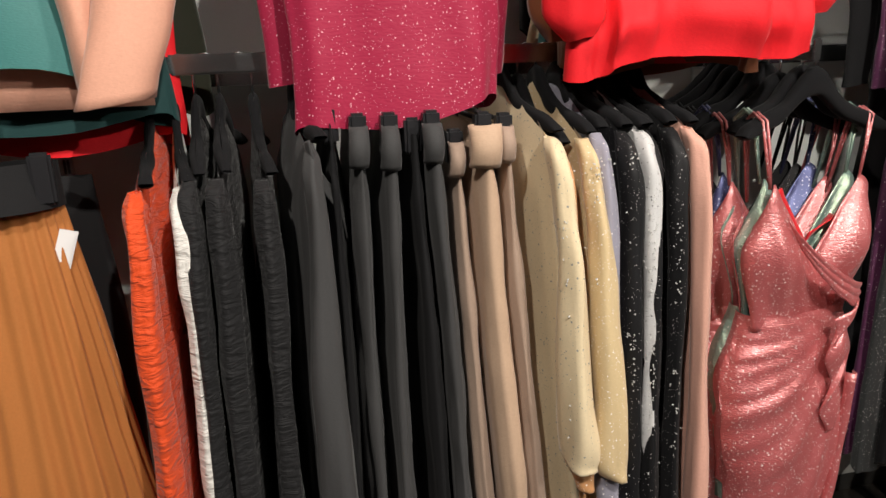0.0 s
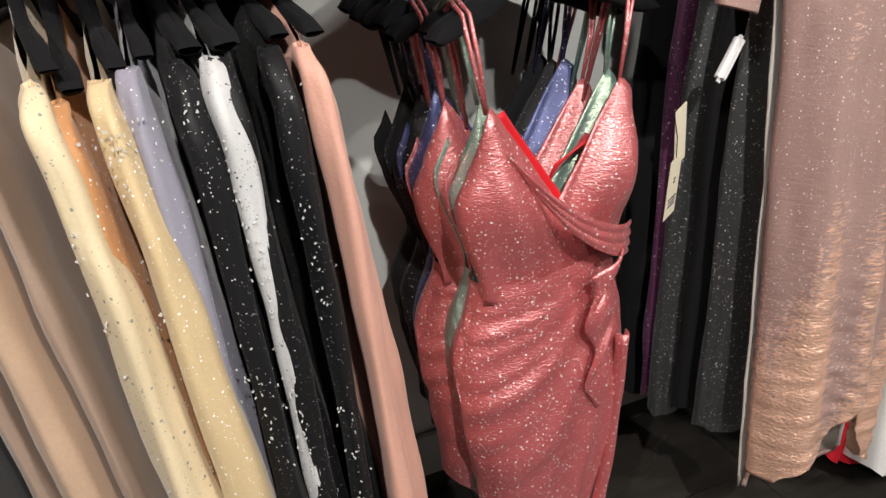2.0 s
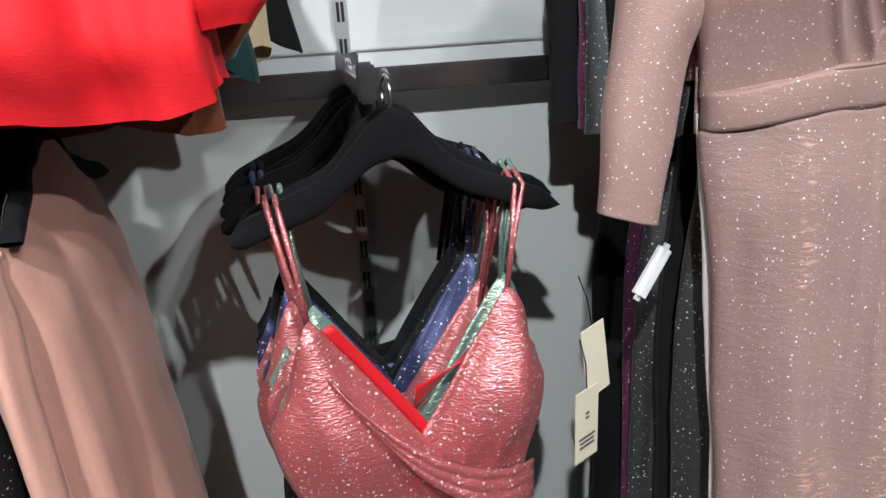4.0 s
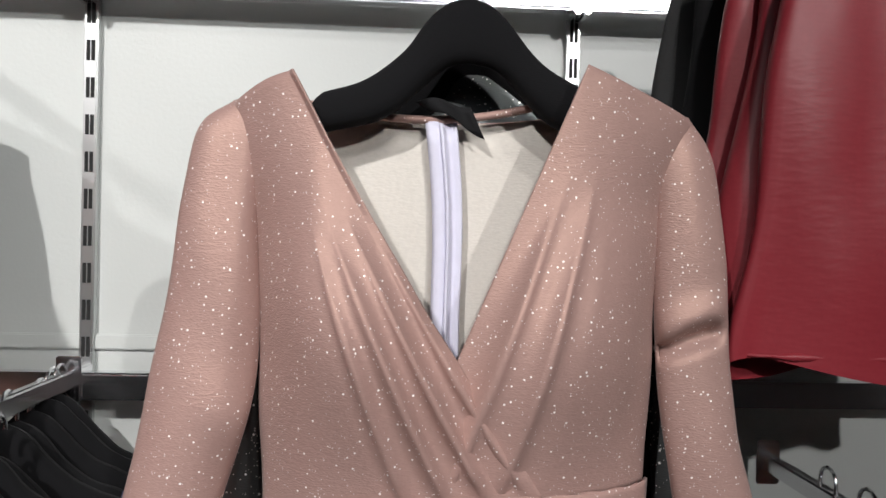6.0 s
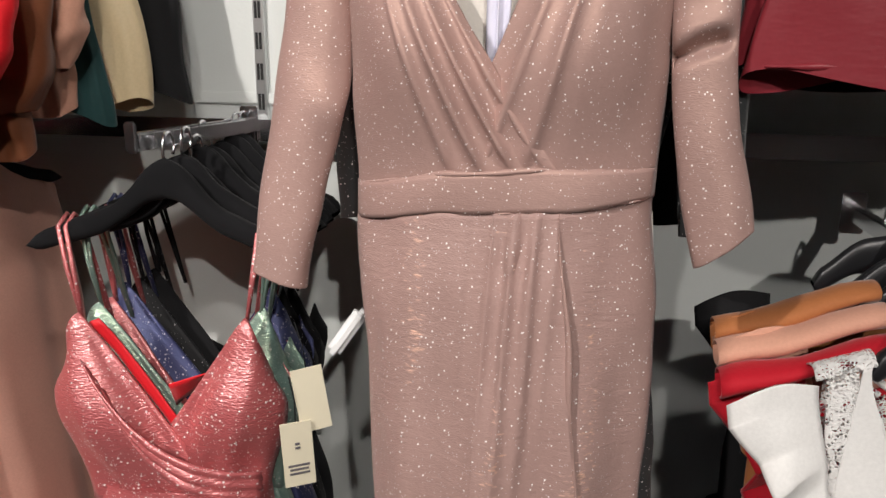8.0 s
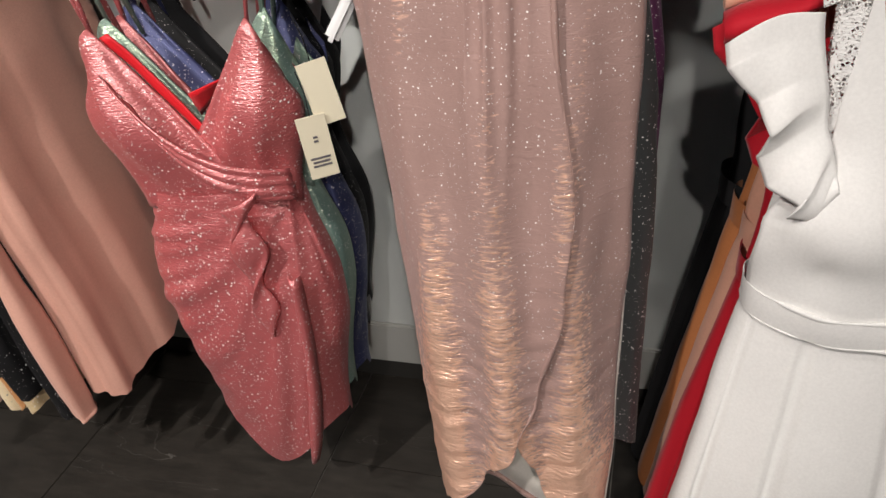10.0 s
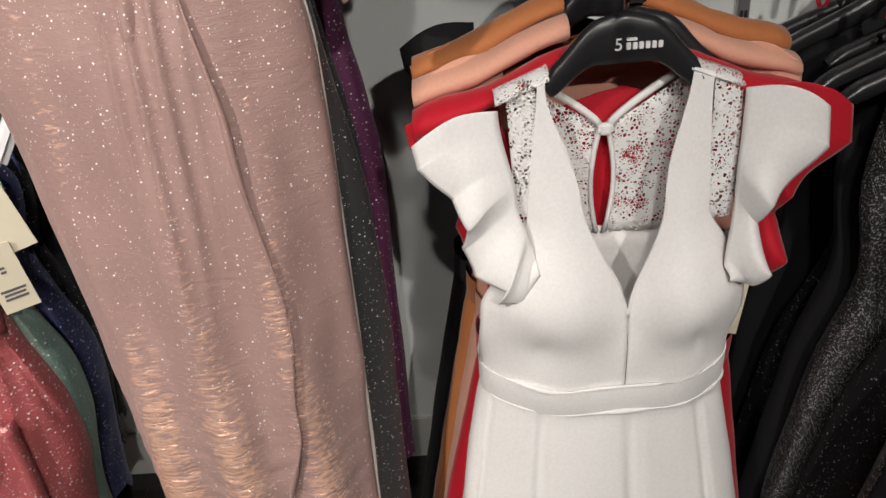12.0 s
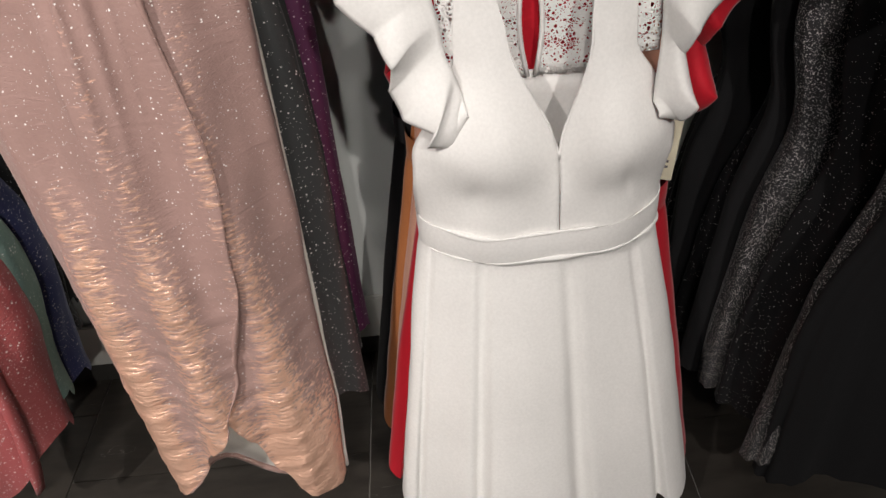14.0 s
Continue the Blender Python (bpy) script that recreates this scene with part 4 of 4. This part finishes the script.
        tube = sleeve_tube(pts, rad, 0.6, 0.025, 4 + side, -0.3 if side < 0 else 0.85)
        def arm_cloth(u, v):
            x, y, z = tube(u, v)
            if side > 0:
                d = z - (1.318 + 0.55 * (x - 0.158) - 6 * (x - 0.17) ** 2)
                k = ramp(x, (0.158, 1), (0.2, 0.8), (0.214, 0))
                y += k * (0.02 * math.exp(-(d / 0.0075) ** 2) - 0.008 * math.exp(-((d - 0.02) / 0.012) ** 2)) * (1 if math.sin(u * 2 * math.pi) < 0 else 0)
            else:
                y += 0.004 * math.sin(60 * (z + 0.8 * x)) * math.exp(-((z - 1.26) / 0.06) ** 2) * ramp(x, (-0.22, 0), (-0.17, 1))
            return (x, y, z)
        part("sleeve", grid(arm_cloth, 32, 100, True), M_MAUVE, root, thick=0.002)
    return root


wrap_dress(pose(1.188, -0.425, 0, 0, 0, 0))
for y, mat, nm, half, zl, dx in ((-0.365, M_SMOKE, "smoke-grey glitter dress behind the rose-gold one", 0.165, 0.3, 0.012), (-0.31, M_BLACK, "black long dress in the stack", 0.15, 0.3, 0.0), (-0.26, M_SMOKE, "smoke-grey glitter dress in the stack", 0.16, 0.26, 0.0), (-0.21, M_PLUM, "plum glitter dress in the stack", 0.165, 0.28, 0.015), (-0.15, M_BLACK, "black long dress against the wall", 0.15, 0.25, -0.02)):
    root = thing("long_dress", pose(1.195 + dx, y, 0), nm, "dress", "long dresses on the high arm")
    part("body", grid(hung(half, half * 0.95, 1.57, zl, 0.09, 0.022, 5, 0.008, int(-y * 1000), waist=(0.3, 0.03)), 48, 26, True), mat, root)
    for sx in (-1, 1):
        part("sleeve", grid(sleeve_tube([(sx * (half - 0.02), 0, 1.49), (sx * (half + 0.02), 0, 1.4), (sx * (half + 0.025), -0.01, 1.25), (sx * (half + 0.03), -0.012, 1.14)], [0.02, 0.032, 0.032, 0.03], 0.5, 0.04, 2), 16, 16, True), mat, root)
    add_hanger(root, M_VELVET, half=0.165, neck=1.6, drop=0.06, thick=0.008, hump=0.05, hook=0.04)
# white plastic hanger tip that peeps out beside the rose-gold dress
root = thing("clothes_hanger", pose(1.0, -0.40, 1.0, 0, 35, 10), "white plastic clip hanger peeping from behind the dress", "hanger")
part("grip", box(-0.009, 0.009, -0.008, 0.008, -0.035, 0.035, 0.006), M_WHITEPRINT, root)


# ---- white flutter-sleeve dresses ----
def flutter_dress(m, mat, lace, label, front=True, seed=0, z_low=0.14, reach=1.0):
    root = thing("flutter_dress", m, label, "dress", "flutter-sleeve dresses")
    add_hanger(root, M_PLASTIC, half=0.078, cx=0.01, flat=0.024, neck=1.084, drop=0.02, thick=0.008, hump=0.042, hook=0.022, arms=0.032)
    hw = 0.152
    mid = 0.018 if front else 0.0
    # skirt with box pleats
    def skirt(u, v):
        a = u * 2 * math.pi
        c, s = math.cos(a), math.sin(a)
        w = lerp(hw, 0.235, v ** 0.9)
        x = w * math.copysign(abs(c) ** 0.9, c)
        ple = ramp(((u * 10 + 0.25) % 1), (0.0, 1.0), (0.05, 0.9), (0.16, 0.0), (0.55, 0.12), (0.9, 0.05), (1.0, 1.0))
        y = ((0.052 + 0.05 * v) * math.copysign(abs(s) ** 0.85, s)) * (1 - 0.28 * ple * (0.35 + 0.5 * v)) + 0.012 * v * math.sin(5 * a + seed)
        return (x, y - 0.05 * v, lerp(0.632 + 0.012 * abs(c) - 0.012, z_low + 0.01 * math.sin(6 * a + seed), v))
    part("skirt", grid(skirt, 240, 24, True), mat, root, wrinkle=0.6)
    def belly(x):
        """Depth of the waistband's front at x."""
        c = math.copysign(min(1.0, abs(x) / hw) ** 1.11, x)
        lobes = 0.01 * (math.exp(-((c + 0.4) / 0.25) ** 2) + math.exp(-((c - 0.55) / 0.25) ** 2))
        return -(0.064 + lobes) * max(0.0, 1 - c * c) ** 0.375
    def band(u, v):
        a = u * 2 * math.pi
        c, s = math.cos(a), math.sin(a)
        lobes = 0.01 * (math.exp(-((c + 0.4) / 0.25) ** 2) + math.exp(-((c - 0.55) / 0.25) ** 2)) if s < 0 else 0.0
        return (hw * 1.005 * math.copysign(abs(c) ** 0.9, c), (0.068 + lobes * (1 - 0.3 * v)) * math.copysign(abs(s) ** 0.75, s) - 0.0012 * math.sin(v * math.pi), lerp(0.668, 0.628, v) + 0.012 * abs(c) ** 2 - 0.006)
    part("waistband", grid(band, 96, 6, True), mat, root, wrinkle=0.3)
    for v in (0.0, 1.0) if front else ():
        part("seam", pipe([band(k / 80, v) for k in range(81)], 0.0014, 6), mat, root)
    if not front:
        part("bodice", grid(hung(0.12, hw * 0.97, 1.0, 0.63, 0.05, 0.014, 4, 0.002, seed), 40, 14, True), mat, root)
    else:
        # two front panels that meet in the V, with bust shaping
        for sx in (-1, 1):
            def panel(u, v):
                inner = lerp(sx * 0.0735, 0.0, ramp(v, (0, 0), (0.35, 0.4), (0.72, 1), (1, 1))) + mid * ramp(v, (0, 0.2), (0.72, 1), (1, 1)) + sx * 0.0006
                outer = sx * ramp(v, (0, 0.088), (0.4, 0.097), (0.55, 0.125), (0.7, 0.15), (0.85, 0.152), (1, hw - 0.002)) + mid * 0.6 * (1 - v)
                x = lerp(inner, outer, u)
                bust = 0.038 * math.exp(-((v - 0.66) / 0.17) ** 2) * math.sin(min(1, u * 0.9 + 0.06) * math.pi) ** 1.2
                dart = 0.006 * math.exp(-((u - 0.62 + 0.25 * (1 - v)) / 0.05) ** 2) * ramp(v, (0.7, 0), (0.85, 1), (1, 1))
                y = (-0.012 - 0.054 * ramp(v, (0, 0), (0.5, 0.5), (1, 1)) * math.cos(u * 1.05) - bust * ramp(v, (0.86, 1), (1, 0.1)) + dart)
                return (x, lerp(y, belly(x) + 0.0015, ramp(v, (0.74, 0), (0.94, 1))), lerp(1.026 - 0.006 * u, 0.65 + 0.01 * u * u, v))
            part("bodice_panel", grid(panel, 34, 50), mat, root, thick=0.003, wrinkle=0.4)
            part("neck_edge", pipe([Vector(panel(0, k / 30 * 0.72)) + Vector((0, -0.001, 0)) for k in range(31)], 0.0016, 6), mat, root)
            part("lace_inset", grid(lambda u, v: (sx * (lerp(0.09, 0.119, u) + (0.0 if sx > 0 else -0.006) * v) + mid * 0.6, -0.008 - 0.016 * math.sin(v * 1.6), lerp(1.018 - 0.012 * u, 0.86, v)), 4, 14), lace, root, "openwork lace inset", thick=0.0015)
            part("lace_yoke", grid(lambda u, v: (sx * lerp(0.07, 0.125, u) + mid * 0.3, lerp(-0.014, 0.03, v), 1.024 - 0.022 * u + 0.008 * math.sin(v * math.pi)), 6, 6), lace, root, "openwork lace shoulder", thick=0.0015)
        # lace back with a keyhole
        for sx in (-1, 1):
            part("lace_back", grid(lambda u, v: (sx * lerp(0.006 + 0.02 * math.sin(v * 3.1) * v * 0.5, 0.1, u), 0.03, lerp(0.955 + 0.06 * u, 0.82, v)), 8, 10), lace, root, "openwork lace back", thick=0.0015)
            part("neck_binding", pipe([(sx * lerp(0.004, 0.07, k / 8), 0.026, 0.955 + 0.052 * (k / 8) ** 0.8) for k in range(9)], 0.0045, 6), mat, root)
            part("keyhole_binding", pipe([(sx * (0.004 + 0.009 * math.sin(k / 8 * 3.1)), 0.028, lerp(0.955, 0.82, k / 8)) for k in range(9)], 0.003, 6), mat, root)
        part("back_panel", grid(sheet(lambda v: -0.12 - 0.03 * v, lambda v: 0.12 + 0.03 * v, lambda u: 0.825, lambda u: 0.63, lambda u, v: 0.034), 10, 6), mat, root, thick=0.002)
        part("button", box(-0.008, 0.008, 0.018, 0.026, 0.946, 0.96, 0.003), mat, root)
    # flutter sleeves: a cap that stands out from the shoulder and cascades down the armhole
    for sx in (-1, 1):
        def flut(u, v):
            if sx < 0:
                ex = ramp(u, (0, 0.207), (0.14, 0.203), (0.34, 0.17), (0.48, 0.155), (0.6, 0.163), (0.7, 0.152), (0.8, 0.118), (0.87, 0.128), (0.94, 0.102), (1, 0.08))
                ez = ramp(u, (0, 0.974), (0.14, 0.95), (0.34, 0.914), (0.48, 0.886), (0.6, 0.85), (0.7, 0.825), (0.8, 0.813), (0.87, 0.795), (0.94, 0.786), (1, 0.82))
                px, pz = ramp(u, (0, 0.118), (0.6, 0.102), (1, 0.085)), lerp(0.998, 0.835, u)
            else:
                ex = ramp(u, (0, 0.206), (0.18, 0.21), (0.45, 0.155), (0.58, 0.15), (0.8, 0.162), (0.93, 0.15), (1, 0.13))
                ez = ramp(u, (0, 0.982), (0.18, 0.942), (0.45, 0.892), (0.58, 0.862), (0.8, 0.812), (0.93, 0.79), (1, 0.79))
                px, pz = ramp(u, (0, 0.13), (0.6, 0.128), (1, 0.122)), lerp(1.002, 0.81, u)
            wav = v * math.sin(17 * u + 0.4) * ramp(u, (0.25, 0), (0.5, 1), (1, 0.8))
            return (sx * reach * lerp(px, ex, v ** 0.9), -0.016 - 0.022 * math.sin(v * 2.2) - 0.017 * wav - 0.03 * u, lerp(pz, ez, v) + 0.014 * math.sin(v * math.pi) * (1 - u) ** 2)
        part("flutter_sleeve", grid(flut, 90, 16), mat, root, thick=0.003)
    return root


white_dress = flutter_dress(pose(1.635, -0.41, 0.0), M_WHITE, M_LACE, "white flutter-sleeve dress with lace insets, hanging face-out", True, 1)
flutter_dress(pose(1.632, -0.352, -0.012, 0, 1.5, -3) @ Matrix.Diagonal((1.1, 1, 1, 1)), M_CRIMSON, None, "crimson flutter-sleeve dress behind the white one", False, 2, 0.13, 1.04)
for dy, mat, lb, up in ((-0.305, M_BLAZER, "pale peach flutter dress in the stack", 0.02), (-0.27, M_CAMEL, "caramel brown flutter dress in the stack", 0.027), (-0.22, M_BLACK, "black flutter dress against the wall", 0.035)):
    flutter_dress(pose(1.612 - 0.3 * (0.3 + dy), dy, up, 0, 2, -3), mat, None, lb, False, int(-dy * 100), 0.12)
# folded shoulder yokes that stick out of the stack
for y, z, mat, lb, w in ((-0.372, 0.998, M_CRIMSON, "crimson", 0.16), (-0.338, 1.02, M_BLAZER, "pale peach", 0.155), (-0.3, 1.036, M_CAMEL, "caramel", 0.15)):
    for sx in (-1, 1):
        root = thing("folded_shoulder", pose(1.64 + sx * 0.125, y, z), lb + " dress shoulder folded flat over its hanger", "cloth", "folded shoulders")
        part("cloth", grid(lambda u, v: (sx * 0.085 * (u - 0.5) * 2, 0.024 * math.cos(v * 2 * math.pi), -0.032 * (u - 0.5) * 2 * 1.0 + 0.012 * math.sin(v * 2 * math.pi) + 0.003 * math.sin(8 * u)), 10, 14), mat, root, thick=0.002)
swing_tag(pose(1.8, -0.39, 0.765, 0, 4, -15), [(-0.075, 0.012), (-0.083, 0.012)], 0.105)
# lettering on the front hanger: a numeral and bars for the mark that cannot be read
hanger_body = [c for c in white_dress.children if c.name.startswith("hanger_body")][0]


def lettering(word, x, z, size, parent):
    """Flat characters from the built-in font, as a mesh standing on the hanger's face."""
    cu = bpy.data.curves.new("lettering", "FONT")
    cu.body, cu.size, cu.extrude = word, size, 0.0004
    tmp = bpy.data.objects.new("lettering", cu)
    me = bpy.data.meshes.new_from_object(tmp)
    bpy.data.objects.remove(tmp)
    bpy.data.curves.remove(cu)
    me.transform(Matrix.Translation((x, -0.0112, z)) @ Matrix.Rotation(math.pi / 2, 4, "X"))
    me.materials.clear()
    me.materials.append(M_WHITEPRINT)
    ob = new("lettering", me)
    ob.parent = parent
    return ob


lettering("5", -0.002, 1.048, 0.017, hanger_body)
for k in range(6):
    part("print_bar", box(0.01 + 0.0062 * k, 0.0142 + 0.0062 * k, -0.0118, -0.0085, 1.048, 1.0545, 0.0004), M_WHITEPRINT, hanger_body)
part("print_bar", box(0.01, 0.02, -0.0118, -0.0085, 1.0565, 1.059, 0.0003), M_WHITEPRINT, hanger_body)

# ---- dark red skirts on the upper arm ----
for k, (y, mat, lb, zl) in enumerate(((-0.4, M_LEATHER, "dark red faux-leather skirt hanging face-out", 1.3), (-0.37, M_LEATHER, "dark red faux-leather skirt behind the first", 1.325), (-0.34, M_LEATHER, "dark red faux-leather skirt in the stack", 1.32), (-0.28, M_BLACK, "black skirt in the stack", 1.3), (-0.23, M_CHAR, "charcoal skirt against the wall", 1.31))):
    root = thing("short_skirt", pose(1.63 - 0.012 * k, y, 0, 0, 0, 3), lb, "skirt", "skirts on the upper arm")
    part("body", grid(hung(0.155, 0.215, 1.7, zl, 0.0, 0.022, 4, 0.007, 50 + k), 56, 16, True), mat, root)
    part("hem", pipe([(0.2 * math.cos(a), 0.026 * math.sin(a), zl + 0.014) for a in [2 * math.pi * q / 40 for q in range(41)]], 0.0035, 6), mat, root)
    for cx in (-0.1, 0.1):
        part("clip", box(cx - 0.012, cx + 0.012, -0.014, 0.014, 1.68, 1.72, 0.004), M_PLASTIC, root)
    part("hook", pipe(arc_hook(1.70, 0.014, 0.03), 0.002), M_CHROME, root)

# ---- black glitter dresses on the far arm ----
for k in range(8):
    y = -0.14 - 0.055 * k
    x = 2.085 + 0.012 * k
    mat = (M_BLACKSPARK, M_BLACK, M_BLACKSPARK, M_BLACK, M_CHARSPARK, M_BLACKSPARK, M_CHARSPARK, M_BLACK)[k]
    lb = ("black glitter dress hanging from a black hanger", "charcoal lurex dress hanging from a black hanger")[mat is M_CHARSPARK]
    root = thing("evening_dress", pose(x, y, 0, 0, random.Random(k).uniform(-2, 2), random.Random(k + 9).uniform(-14, 6)), lb, "dress", "dark dresses on the far arm")
    part("body", grid(hung(0.15, 0.2, 1.03, 0.22 - 0.01 * k, 0.07, 0.026, 7, 0.014, 90 + k, waist=(0.35, 0.035)), 56, 24, True), mat, root)
    add_hanger(root, M_PLASTIC, half=0.21, neck=1.085, drop=0.085, thick=0.009, hook=0.02, arms=0.026)
    for cx, mt in ((-0.13, (M_WHITEPRINT, M_CRIMSON, M_BLACK, M_CRIMSON)[k % 4]), (-0.105, M_BLACK)):
        part("strap_loop", grid(lambda u, v: (cx + 0.006 * v, 0.016 * math.sin(u * 2 * math.pi), 1.03 + 0.02 * math.cos(u * 2 * math.pi)), 14, 1, True), mt, root)

# ---- floor tiles, 0.6 m, in running bond ----
tile_me = {}
def tile_mesh(w, d):
    if (w, d) not in tile_me:
        me = bpy.data.meshes.new("tile")
        bm = box(-w / 2 + 0.0012, w / 2 - 0.0012, -d / 2 + 0.0012, d / 2 - 0.0012, -0.008, 0.0, 0.0008)
        bm.to_mesh(me)
        bm.free()
        me.materials.append(M_TILE)
        tile_me[(w, d)] = me
    return tile_me[(w, d)]


for ix in range(-4, 5):
    x = 0.12 + 0.6 * ix + 0.3
    shift = 0.17 * (ix % 2)
    y1 = -0.11 - shift
    tops = [(0.0, y1)] + [(y1 - 0.6 * k, y1 - 0.6 * (k + 1)) for k in range(7)]
    for a, b in tops:
        b = max(b, -4.0)
        if a - b > 0.02:
            ob = new("tile", tile_mesh(0.6, round(a - b, 3)))
            ob.location = (x, (a + b) / 2, 0.0)
            ob.parent = floor
